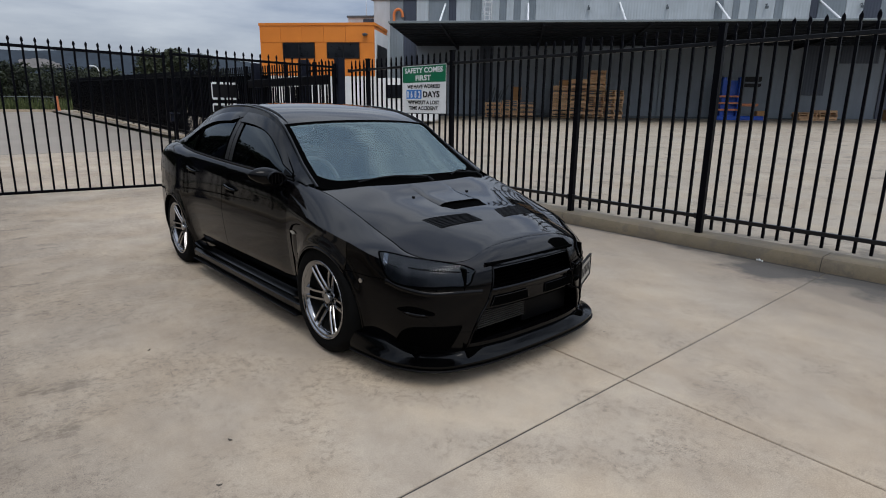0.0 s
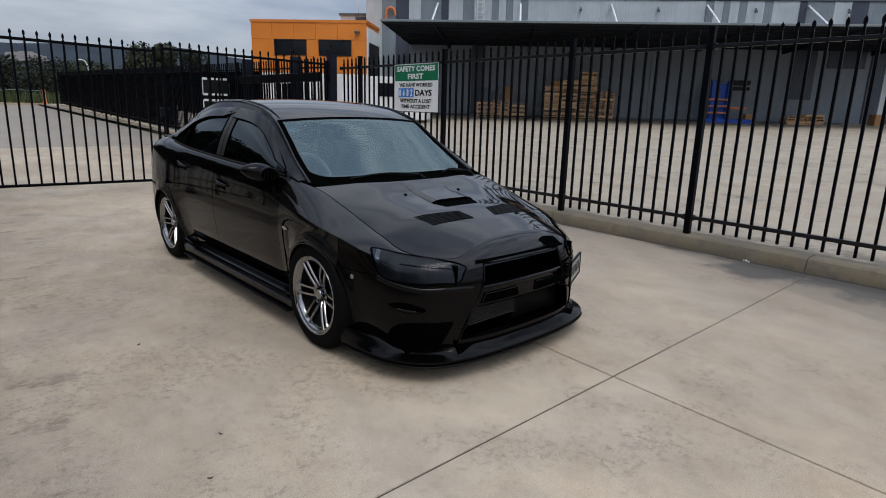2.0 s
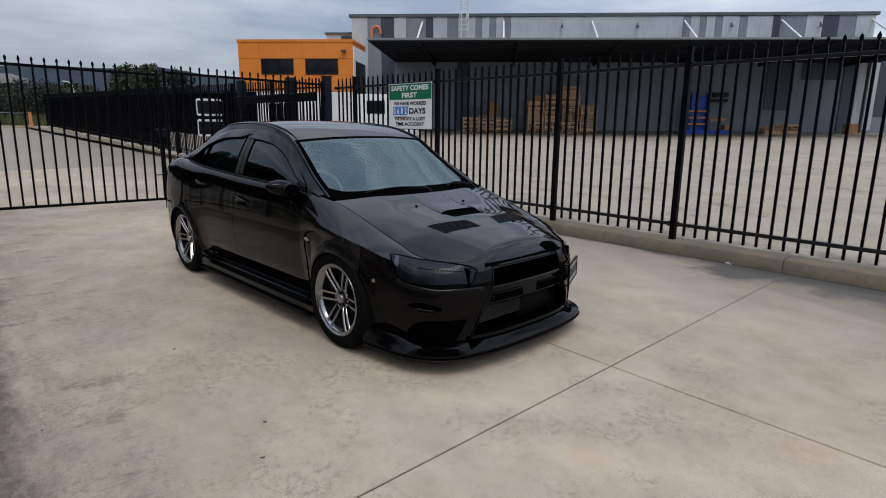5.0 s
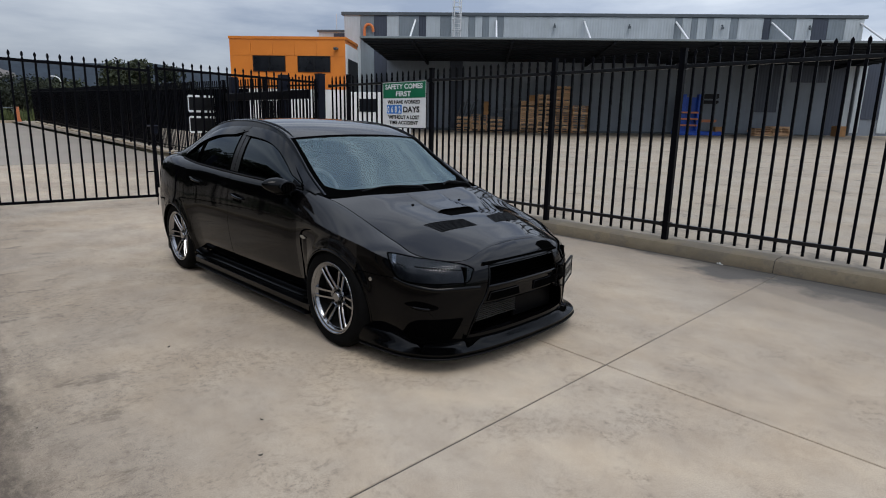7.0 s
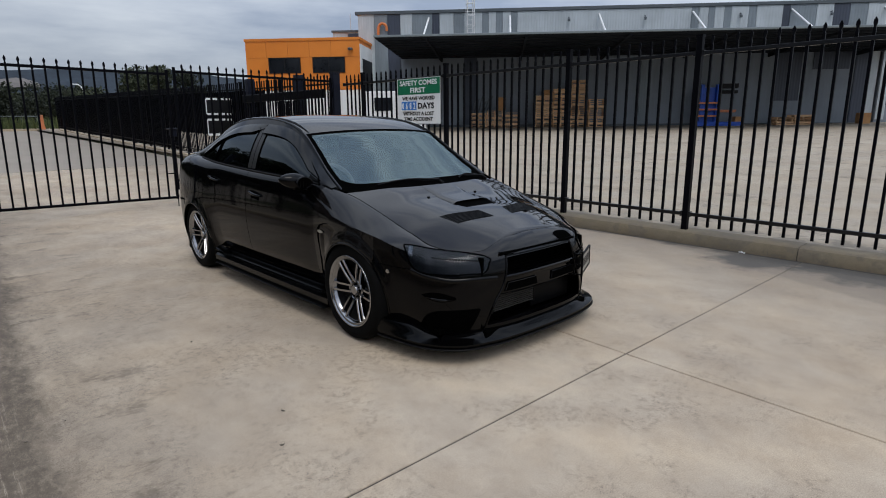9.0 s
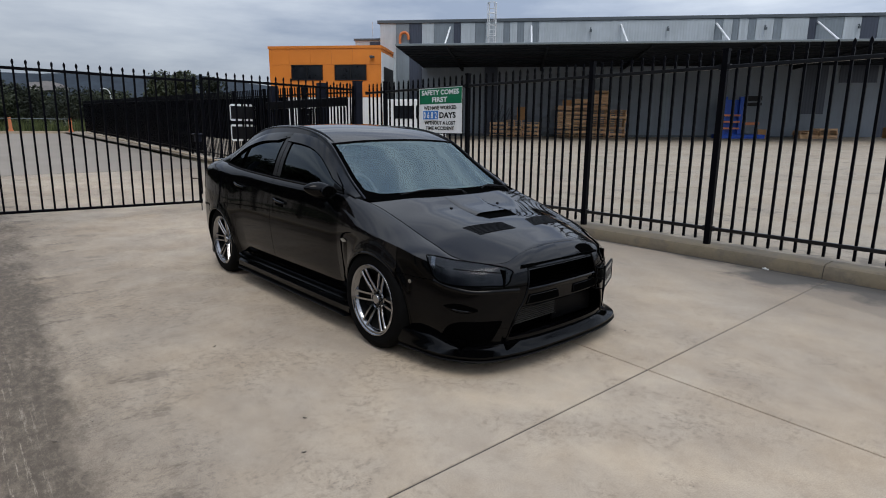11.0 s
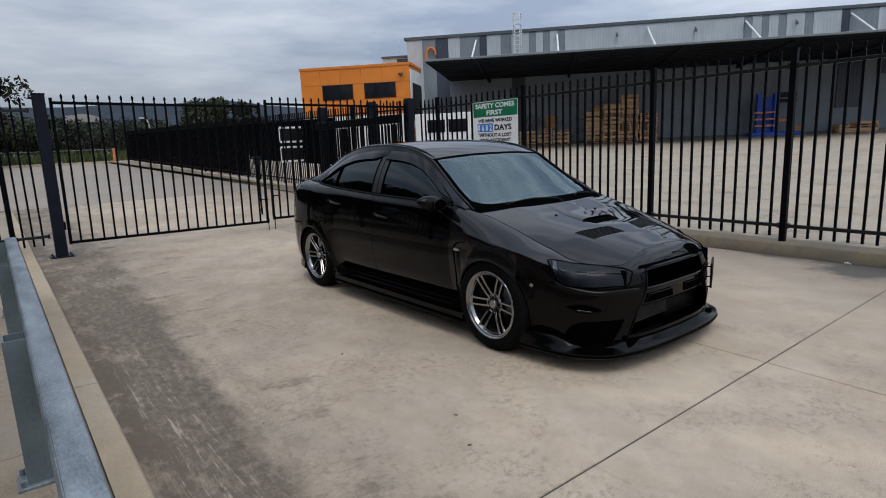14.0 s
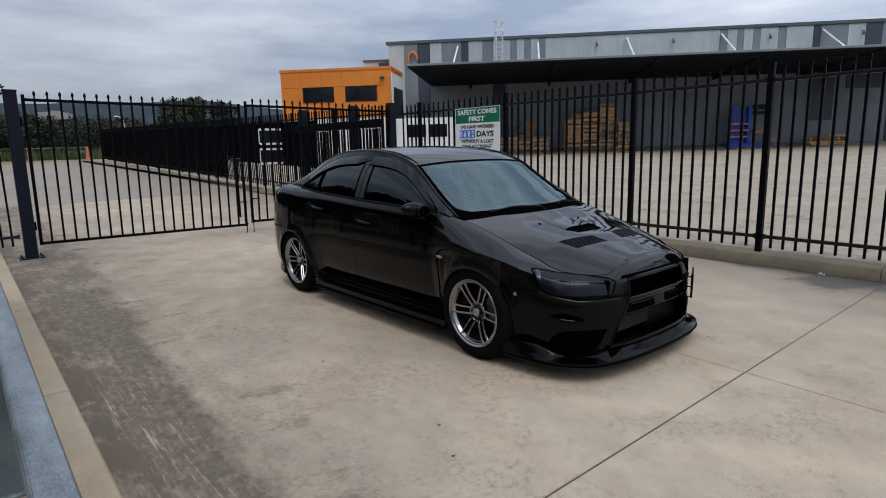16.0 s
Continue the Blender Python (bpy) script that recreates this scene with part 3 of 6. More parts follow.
for k in range(19):
    y0, y1 = 7.4 + 2 * k, 9.4 + 2 * k
    xa, xb = FX + (y0 - 7.6) * 0.033, FX + (y1 - 7.6) * 0.033
    za, zb = rise(xa, y0), rise(xb, y1)
    v = [fk.verts.new(p) for p in ((xa - 0.16, y0, za - 0.05), (xa - 0.13, y0, za + 0.14), (xa + 0.15, y0, za + 0.14), (xb - 0.16, y1, zb - 0.05), (xb - 0.13, y1, zb + 0.14), (xb + 0.15, y1, zb + 0.14))]
    fk.faces.new((v[0], v[1], v[4], v[3]))
    fk.faces.new((v[1], v[2], v[5], v[4]))
solid("kerb_far", fk, CONC_KERB, "concrete kerb under the far fence", "kerb", kind="structure")


# ---- safety sign ----
SX, SY0, SY1, SZ0, SZ1 = 4.595, 4.18, 5.35, 1.325, 2.105
sign = thing("safety_sign", "white and green safety sign board wired to the fence", "sign", pose(SX, (SY0 + SY1) / 2, SZ0))


def sign_box(name, a0, a1, z0, z1, depth, material, label=""):
    """a runs to the reader's right, from 0 to 1.17; z up from the sign's foot."""
    c = (SY1 - SY0) / 2
    return part(name, boxes((-depth, 0.004, c - a1, c - a0, z0, z1), bevel=0.002), material, sign, label)


W, Hh = SY1 - SY0, SZ1 - SZ0
sign_box("board", 0, W, 0, Hh, 0.0, SIGN_WHITE)
for a0, a1, z0, z1 in ((0.0, 0.013, 0.0, Hh), (W - 0.013, W, 0.0, Hh), (0.013, W - 0.013, 0.0, 0.012), (0.013, W - 0.013, Hh - 0.012, Hh)):
    sign_box("border", a0, a1, z0, z1, 0.006, SIGN_BLACK, "thin black border")
sign_box("band", 0.03, W - 0.03, 0.50, Hh - 0.025, 0.003, SIGN_GREEN, "green band")


def lettering(txt, a_mid, z_mid, height, width, material, off=0.005):
    cu = bpy.data.curves.new("lettering", "FONT")
    cu.body, cu.align_x, cu.align_y, cu.size, cu.offset = txt, "CENTER", "CENTER", 1.0, 0.034
    cu.resolution_u = 3
    tmp = bpy.data.objects.new("lettering", cu)
    me = bpy.data.meshes.new_from_object(tmp)
    bpy.data.objects.remove(tmp)
    co = np.array([v.co[:] for v in me.vertices])
    lo, hi = co.min(0), co.max(0)
    for v in me.vertices:
        fx, fy = (v.co.x - (lo[0] + hi[0]) / 2) / (hi[0] - lo[0]), (v.co.y - (lo[1] + hi[1]) / 2) / (hi[1] - lo[1])
        v.co = (-off, (SY1 - SY0) / 2 - a_mid - fx * width, z_mid + fy * height)
    bm = bmesh.new()
    bm.from_mesh(me)
    bpy.data.meshes.remove(me)
    left = set(bm.faces)
    while left:
        island, front = set(), [left.pop()]
        while front:
            f = front.pop()
            island.add(f)
            for v in f.verts:
                for g in v.link_faces:
                    if g in left:
                        left.discard(g)
                        front.append(g)
        glyph = bmesh.new()
        made = {}
        for f in island:
            for v in f.verts:
                if v not in made:
                    made[v] = glyph.verts.new(v.co)
            glyph.faces.new([made[v] for v in f.verts])
        part("letter", glyph, material, sign)
    bm.free()


lettering("SAFETY COMES", W / 2, 0.69, 0.085, 0.98, SIGN_WHITE, 0.0065)
lettering("FIRST", W / 2, 0.57, 0.085, 0.40, SIGN_WHITE, 0.0065)
lettering("WE HAVE WORKED", W / 2, 0.435, 0.062, 0.86, SIGN_BLACK)
lettering("DAYS", 0.79, 0.31, 0.10, 0.42, SIGN_BLACK)
lettering("WITHOUT A LOST", W / 2, 0.182, 0.062, 0.82, SIGN_BLACK)
lettering("TIME ACCIDENT", W / 2, 0.092, 0.062, 0.76, SIGN_BLACK)
for k, digit in enumerate("0682"):
    a = 0.135 + k * 0.102
    sign_box("number_tile", a, a + 0.096, 0.24, 0.385, 0.006, SIGN_BLUE, "blue number tile")
    lettering(digit, a + 0.048, 0.312, 0.11, 0.055, SIGN_WHITE, 0.0095)
sign_box("number_holder", 0.12, 0.555, 0.222, 0.238, 0.012, SIGN_WHITE)


# ---- guard rail ----
rail = thing("guard_rail", "galvanised steel guard rail on bolted posts beside the kerb", "guard rail")
beam = [(-2.456, 0.70), (-2.456, 0.752), (-2.45, 0.761), (-2.441, 0.764), (-2.388, 0.764), (-2.378, 0.760), (-2.373, 0.750), (-2.373, 0.70), (-2.40, 0.665), (-2.43, 0.635), (-2.436, 0.60),
        (-2.43, 0.565), (-2.40, 0.535), (-2.376, 0.50), (-2.374, 0.465), (-2.385, 0.44)]
beam = [(x - 0.009, z) for x, z in beam]
thick = [(x - 0.004, z - 0.003) for x, z in reversed(beam)]
part("beam", extrude_profile(bmesh.new(), beam + thick, "y", -5.0, 3.55), GALV, rail, "streaked galvanised beam", smooth=True, sharp=28)
for y in (3.32, 2.08, 0.06, -1.95, -3.95):
    c_post = [(-2.545, y - 0.06), (-2.545, y + 0.06), (-2.44, y + 0.06), (-2.44, y + 0.054), (-2.538, y + 0.054), (-2.538, y - 0.054), (-2.44, y - 0.054), (-2.44, y - 0.06)]
    ps = part("rail_post", extrude_profile(bmesh.new(), c_post, "z", 0.14, 0.748), GALV_DULL, rail, "dull zinc post")
    bp = boxes((-2.58, -2.315, y - 0.085, y + 0.085, 0.128, 0.142), bevel=0.002)
    for sx in (-2.56, -2.345):
        for sy in (y - 0.06, y + 0.06):
            tube(bp, [(sx, sy, 0.14), (sx, sy, 0.165)], 0.011, 6)
    part("base_plate", bp, GALV, ps)
    bolt = bmesh.new()
    tube(bolt, [(-2.42, y, 0.6), (-2.378, y, 0.6)], 0.014, 8)
    part("bolt", bolt, GALV_DULL, rail)
for y in (3.25, 3.37):
    part("slot", boxes((-2.428, -2.398, y - 0.02, y + 0.02, 0.7605, 0.7635)), JOINT, rail)


# ---- warehouse, in its own frame: x along its front, -y towards the yard ----
WH = pose(24.92, 36.12, 0, 0, 0, -47.87)
ware = thing("warehouse", "large grey steel-clad warehouse with striped panels and a dark canopy", "warehouse", WH)
part("wall", boxes((0, 38.2, 0.05, 40, 0.3, 9.3)), CLAD_LOW, ware, "grey ribbed lower wall")
part("roof", extrude_profile(bmesh.new(), [(-0.1, 9.3), (-0.1, 9.42), (20, 10.2), (40, 9.42), (40, 9.3)], "x", -0.15, 38.35), TRIM_DARK, ware)
part("roof_edge", boxes((-0.2, 38.4, -0.12, 0.15, 9.28, 9.52), bevel=0.02), TRIM_DARK, ware, "dark roof flashing")
part("plinth", boxes((0, 38.2, -0.04, 0.05, 0.2, 1.0)), TRIM_DARK, ware, "dark concrete plinth")
cl = {"l": CLAD_LIGHT, "m": CLAD_MID, "n": CLAD_NAVY}
top_panels = [(0, 1.25, "l2"), (1.25, 2.3, "m"), (2.3, 3.3, "n"), (3.3, 4.23, "l"), (4.23, 5.76, "m"), (5.76, 6.32, "n"), (6.32, 7.4, "l"), (7.4, 8.2, "m"), (8.2, 9.55, "l"), (9.55, 10.05, "m"),
              (10.05, 10.6, "l"), (10.6, 11.1, "m"), (11.1, 11.7, "l"), (11.7, 12.2, "m"), (12.2, 24.8, "l"), (24.8, 25.35, "m"), (25.35, 26.0, "l"), (26.0, 26.45, "m"), (26.45, 27.1, "l"),
              (27.1, 27.6, "m"), (27.6, 28.8, "l"), (28.8, 29.35, "m"), (29.35, 31.15, "l"), (31.15, 31.65, "n"), (31.65, 33.45, "m"), (33.45, 34.6, "l"), (34.6, 35.7, "n"), (35.7, 36.9, "m"), (36.9, 38.2, "l")]
for a, b, c in top_panels:
    low = 1.0 if b < 3.4 else 6.35
    part("cladding_panel", boxes((a + 0.01, b - 0.01, -0.03 - 0.01 * (c == "l"), 0.05, low, 9.28)), cl[c[0]], ware)
for a, b, c, z in ((8.2, 9.2, "n", 1.0), (21.5, 22.0, "m", 1.0), (31.2, 32.9, "n", 2.6), (33.7, 36.2, "n", 4.8), (36.6, 37.5, "n", 1.0), (37.6, 38.15, "l", 1.0)):
    part("cladding_panel", boxes((a, b, -0.03, 0.05, z, 6.0)), cl[c], ware)
# canopy
CD, CF, CB = 10.2, 6.35, 6.1
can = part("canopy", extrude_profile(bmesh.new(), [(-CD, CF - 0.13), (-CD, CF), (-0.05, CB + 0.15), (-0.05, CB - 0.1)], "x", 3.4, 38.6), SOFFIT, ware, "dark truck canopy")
part("fascia", boxes((3.36, 38.65, -CD - 0.08, -CD + 0.02, CF - 0.10, CF + 0.03), bevel=0.02), TRIM_GREY, can, "grey steel fascia")
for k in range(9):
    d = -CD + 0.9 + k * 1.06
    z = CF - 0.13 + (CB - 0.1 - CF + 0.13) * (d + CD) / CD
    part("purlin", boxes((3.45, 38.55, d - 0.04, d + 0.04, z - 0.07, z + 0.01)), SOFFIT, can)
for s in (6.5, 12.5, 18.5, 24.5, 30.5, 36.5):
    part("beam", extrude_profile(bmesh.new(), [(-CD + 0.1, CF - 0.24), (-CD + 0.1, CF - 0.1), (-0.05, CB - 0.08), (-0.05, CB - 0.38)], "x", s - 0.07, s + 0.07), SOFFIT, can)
for a in (5.5, 11.65, 18.2, 24.9, 31.75, 38.0):
    bm = tube(bmesh.new(), [(a, -0.05, 8.95), (a, -5.0, CF)], 0.07, 8)
    part("stay", bm, STRUT, ware, "white steel stay")
for s in (16.0, 21.5, 28.2, 34.4):
    bm = tube(bmesh.new(), [(s, -0.05, 8.75), (s, -0.22, 8.75), (s, -0.25, 8.6)], 0.04, 8)
    box(bm, s - 0.08, s + 0.08, -0.35, -0.2, 8.45, 8.62)
    part("flood_lamp", bm, TRIM_DARK, ware, "small dark wall lamp")
# the lower wing beyond its end
wing = thing("warehouse_wing", "striped white and blue-grey wing of the warehouse", "warehouse", WH)
part("wall", boxes((38.25, 70, -0.2, 20, 0.3, 6.9)), CLAD_LOW, wing)
for k, (a, b, c) in enumerate(((38.3, 38.9, "l"), (38.9, 40.2, "n"), (40.2, 40.9, "l"), (40.9, 41.3, "m"), (41.3, 43.4, "n"), (43.4, 44.2, "l"), (44.2, 46.5, "n"), (46.5, 48, "l"), (48, 70, "m"))):
    part("cladding_panel", boxes((a, b - 0.01, -0.25 - 0.01 * (k % 2), -0.18, 2.2 if c != "l" else 1.2, 6.88)), cl[c], wing)
part("roof_edge", boxes((38.25, 70, -0.3, -0.1, 6.8, 7.0)), TRIM_DARK, wing)

lad = thing("roof_ladder", "white caged steel ladder up to the roof", "ladder", WH)
for s in (8.45, 8.95):
    part("stile", tube(bmesh.new(), [(s, -0.3, 6.4), (s, -0.3, 10.55)], 0.03, 6), STRUT, lad)
for k in range(13):
    part("rung", tube(bmesh.new(), [(8.45, -0.3, 6.6 + 0.3 * k), (8.95, -0.3, 6.6 + 0.3 * k)], 0.022, 6), STRUT, lad)
for k in range(5):
    z = 7.4 + 0.78 * k
    part("hoop", tube(bmesh.new(), [(8.45, -0.3, z), (8.38, -0.7, z), (8.53, -0.95, z), (8.87, -0.95, z), (9.02, -0.7, z), (8.95, -0.3, z)], 0.028, 6), STRUT, lad)
for x, y in ((8.38, -0.7), (8.53, -0.95), (8.87, -0.95), (9.02, -0.7)):
    part("cage_strap", tube(bmesh.new(), [(x, y, 7.35), (x, y, 10.55)], 0.024, 6), STRUT, lad)
pipe = bmesh.new()
arc = [(1.62 + 0.33 * (1 - math.cos(a)), -0.25, 8.2 + 0.4 * math.sin(a)) for a in steps(0, math.pi, 10)]
tube(pipe, [(1.62, -0.25, 7.5)] + arc + [(2.28, -0.25, 8.05)], 0.1, 10)
solid("vent_pipe", pipe, ORANGE_PIPE, "orange hooked vent pipe on the warehouse wall", "pipe", WH, smooth=True)
stair = thing("roof_box", "small grey plant room on the roof behind the office", "plant room", WH)
part("wall", boxes((-2.3, -0.05, 1.0, 6.0, 3.0, 8.2)), CLAD_LIGHT, stair)
part("dark_panel", boxes((-1.1, -0.1, 0.96, 1.0, 7.2, 8.1)), CLAD_NAVY, stair)
part("roof", boxes((-2.4, 0.0, 0.9, 6.1, 8.2, 8.35)), TRIM_DARK, stair)
part("mast", tube(bmesh.new(), [(-0.9, 1.2, 8.3), (-0.9, 1.2, 9.6)], 0.025, 6), STRUT, stair)

# ---- orange office ----
off = thing("office", "orange flat-roofed two-storey office with dark windows", "office", WH)
OD = -4.0
part("wall", boxes((-7.45, 0.98, OD + 0.05, 3.0, 0.3, 7.0)), ORANGE, off)
for k, (a, b) in enumerate(((-7.45, -5.9), (-5.9, -4.3), (-4.3, -2.7), (-2.7, -1.1), (-1.1, 0.98))):
    part("wall_panel", boxes((a + 0.008, b - 0.008, OD, OD + 0.06, 5.86, 6.98)), ORANGE, off)
for a, b in ((-7.45, -5.78), (-3.36, -2.5), (-0.04, 0.98)):
    part("wall_panel", boxes((a + 0.008, b - 0.008, OD, OD + 0.06, 4.7, 5.84)), ORANGE, off)
part("wall_panel", boxes((-7.44, 0.97, OD, OD + 0.06, 3.6, 4.69)), ORANGE, off)
part("parapet", boxes((-7.5, 1.03, OD - 0.05, OD + 0.2, 6.98, 7.16), (0.8, 1.05, OD + 0.2, 0.0, 6.98, 7.16)), ORANGE, off)
part("side_wall", boxes((0.99, 1.06, OD + 0.02, 0.0, 2.5, 6.7)), WHITE_WALL, off, "off-white side wall")
part("side_window", boxes((1.05, 1.075, OD + 0.5, -0.3, 3.0, 5.75)), SIGN_BLACK, off, "dark side glazing")
part("lower_wall", boxes((-7.45, 1.0, OD - 0.02, OD + 0.02, 0.3, 3.55)), WHITE_WALL, off)
for a in (-5.76, -2.48):
    wdw = part("window", boxes((a, a + 2.36, OD - 0.03, OD + 0.03, 4.76, 4.84), (a, a + 2.36, OD - 0.03, OD + 0.03, 5.76, 5.84), (a, a + 0.07, OD - 0.03, OD + 0.03, 4.84, 5.76),
                               (a + 2.29, a + 2.36, OD - 0.03, OD + 0.03, 4.84, 5.76), (a + 1.15, a + 1.21, OD - 0.03, OD + 0.03, 4.84, 5.76)), SIGN_BLACK, off, "black window frame")
    for b in (a + 0.07, a + 1.21):
        part("pane", boxes((b, b + 1.08, OD, OD + 0.02, 4.84, 5.76)), WINDOW_DARK, wdw)
fl = bmesh.new()
box(fl, 0.2, 0.5, OD - 0.3, OD - 0.02, 6.3, 6.42)
tube(fl, [(0.35, OD - 0.3, 6.36), (0.35, OD - 0.42, 6.3)], 0.1, 8)
part("flood_lamp", fl, TRIM_DARK, off)

cab = thing("site_cabin", "white portable cabin with dark windows in the yard", "cabin", WH @ pose(0, 0, 0))
part("wall", boxes((3.4, 6.6, -14.0, -11.0, 0.7, 2.95), bevel=0.03), WHITE_WALL, cab)
for a, b in ((4.1, 5.1), (5.3, 6.3)):
    part("window", boxes((a, b, -14.03, -13.98, 1.9, 2.6)), WINDOW_DARK, cab)

# ---- pallets and racks against the warehouse ----
BASE = 0.82


BEARER = mesh_of("bearer", boxes((-0.58, 0.58, -0.035, 0.035, 0.022, 0.125)), WOOD)
BOARD = mesh_of("board", boxes((-0.05, 0.05, -0.58, 0.58, 0.0, 0.021)), WOOD)


def pallet_stack(s, d, count, jig=0.03):
    for k in range(count):
        p = thing("pallet", "raw wooden pallet in a tall stack", "pallet", WH @ pose(s + random.uniform(-jig, jig), -d + random.uniform(-jig, jig), BASE + 0.15 * k, 0, 0, random.choice((0, 90)) + random.uniform(-2, 2)), "stacked pallets")
        for y in (-0.55, 0.0, 0.55):
            part("bearer", BEARER, None, p).matrix_local = pose(0, y, 0)
        for i in range(6):
            part("deck_board", BOARD, None, p).matrix_local = pose(-0.53 + i * 0.212, 0, 0.127)
        for x in (-0.53, 0.0, 0.53):
            part("base_board", BOARD, None, p).matrix_local = pose(x, 0, 0)


for s, d, c in ((9.4, 2.0, 7), (10.6, 2.1, 8), (11.85, 2.0, 7), (14.2, 2.0, 15), (15.45, 2.1, 18), (16.7, 2.0, 22), (18.0, 2.1, 13), (31.0, 2.0, 4), (32.2, 2.1, 5)):
    pallet_stack(s, d, c)
for s, z0, h in ((11.1, BASE + 1.2, 0.95), (14.4, BASE + 2.25, 0.4)):
    solid("timber_crate", boxes((-0.3, 0.3, -0.3, 0.3, 0, h), (-0.33, 0.33, -0.33, -0.3, 0.1, 0.2), (-0.33, 0.33, -0.33, -0.3, h - 0.2, h - 0.1), bevel=0.01), WOOD_RAW, "upright timber crate on a pallet stack", "crate", WH @ pose(s, -2.0, z0))
junk = bmesh.new()
for k in range(6):
    tube(junk, [(9.0 + k * 0.2, -1.8, BASE + 1.1), (9.2 + k * 0.25, -1.9, BASE + 1.9 + 0.2 * (k % 3))], 0.05, 6)
solid("steel_offcuts", junk, TRIM_DARK, "dark steel offcuts leaning on the pallets", "scrap", WH)

rk = thing("cantilever_rack", "blue steel rack with orange bars against the wall", "rack", WH @ pose(25.2, -2.0, BASE - 0.05))
part("base", boxes((-0.3, 2.9, -0.6, 0.6, 0.0, 0.35), bevel=0.02), RACK_BLUE, rk)
part("back", boxes((0.15, 1.5, 0.1, 0.2, 0.3, 2.75)), RACK_BLUE, rk)
for x in (1.3, 0.2):
    part("column", boxes((x - 0.12, x + 0.12, -0.2, 0.2, 0.3, 2.95), bevel=0.01), RACK_BLUE, rk)
for z in (0.7, 1.15, 1.6):
    part("bar", boxes((-0.1, 1.2, -0.4, -0.28, z, z + 0.12)), RACK_ORANGE, rk, "orange bar")
for z, b in ((2.3, 0.2), (2.65, 0.3), (1.0, 0.15)):
    solid("bundle", boxes((1.5, 2.5, -0.3, 0.3, z, z + b), (1.45, 2.6, -0.2, -0.1, z + 0.05, z + b + 0.04), bevel=0.01), SIGN_BLACK if z > 2 else RACK_ORANGE, "bundle of bars lying on the blue rack", "bundle", WH @ pose(25.2, -2.0, BASE - 0.05))
solid("timber_crate", boxes((0, 0.55, -0.4, 0.4, 0, 0.7), bevel=0.02), WOOD_RAW, "plain timber crate beside the rack", "crate", WH @ pose(27.7, -2.0, BASE - 0.05))
solid("timber_crate", boxes((0, 0.6, -0.4, 0.4, 0, 0.9), bevel=0.02), WOOD_RAW, "plain timber crate near the wall's end", "crate", WH @ pose(36.2, -2.0, BASE - 0.05))

# ---- beyond the gate: keypad posts, sign frame, low gate ----
for y in (8.9, 11.4):
    p = solid("gate_post", boxes((-0.09, 0.09, -0.09, 0.09, 0, 2.35), bevel=0.01), NAVY_STEEL, "thick dark post of the yard gate", "post", pose(FX, y, rise(FX, y)), "yard gate posts")
slide = thing("sliding_gate", "dark sliding yard gate with a deep top beam", "gate", pose(FX - 0.15, 7.6, 0.05))
part("top_beam", boxes((-0.04, 0.04, 0, 3.9, 1.80, 1.98), bevel=0.01), BLACK_STEEL, slide)
part("bottom_beam", boxes((-0.03, 0.03, 0, 3.9, 0.15, 0.25)), NAVY_STEEL, slide)
for k in range(28):
    part("bar", boxes((-0.012, 0.012, 0.08 + 0.138 * k, 0.105 + 0.138 * k, 0.2, 1.78)), BLACK_STEEL, slide)
brd = thing("notice_board", "black board with a dashed white border behind the gate", "board", pose(4.5, 13.2, rise(4.5, 13.2) + 0.13))
part("panel", boxes((-0.36, 0.36, -0.02, 0.02, 1.35, 1.75), (-0.36, 0.36, -0.02, 0.02, 0.8, 1.2)), SIGN_BLACK, brd)
part("leg", boxes((-0.03, 0.03, 0.02, 0.08, -0.15, 1.75)), BLACK_STEEL, brd)
for z0, z1 in ((1.35, 1.75), (0.8, 1.2)):
    for z in (z0, z1):
        for k in range(4):
            part("dash", boxes((-0.34 + k * 0.18, -0.22 + k * 0.18, -0.026, -0.02, z - 0.028, z + 0.028)), SIGN_WHITE, brd)
    for x in (-0.35, 0.35):
        part("dash", boxes((x - 0.012, x + 0.012, -0.026, -0.02, z0, z1)), SIGN_WHITE, brd)
kp = thing("keypad_post", "dark post with a hooded keypad behind the gate", "keypad", pose(2.06, 9.5, 0.02))
part("pole", tube(bmesh.new(), [(0, 0, 0), (0, 0, 1.3)], 0.022, 8), BLACK_STEEL, kp)
part("hood", boxes((-0.10, 0.10, -0.10, 0.08, 1.22, 1.25), (-0.06, 0.06, -0.05, 0.05, 1.08, 1.23), bevel=0.01), NAVY_STEEL, kp)
barrier = thing("road_barrier", "orange-posted road barrier with a pale rail at the road's end", "barrier", pose(0, 0, rise(3.4, 47)))
ends = ((-1.9, 47.3), (1.6, 47.2), (5.1, 46.9))
for x, y in ends:
    post_bm = extrude_profile(bmesh.new(), [(-0.2, 0.0), (-0.1, 0.35), (-0.085, 1.1), (0.085, 1.1), (0.1, 0.35), (0.2, 0.0)], "y", -0.06, 0.06)
    part("post", post_bm, RACK_ORANGE, barrier, "orange plastic post").matrix_local = pose(x, y, 0)
for (xa, ya), (xb, yb) in zip(ends, ends[1:]):
    part("rail", tube(bmesh.new(), [(xa, ya - 0.08, 1.02), (xb, yb - 0.08, 1.02)], 0.02, 6), TRIM_GREY, barrier, "thin grey rail")
end_kerb = bmesh.new()
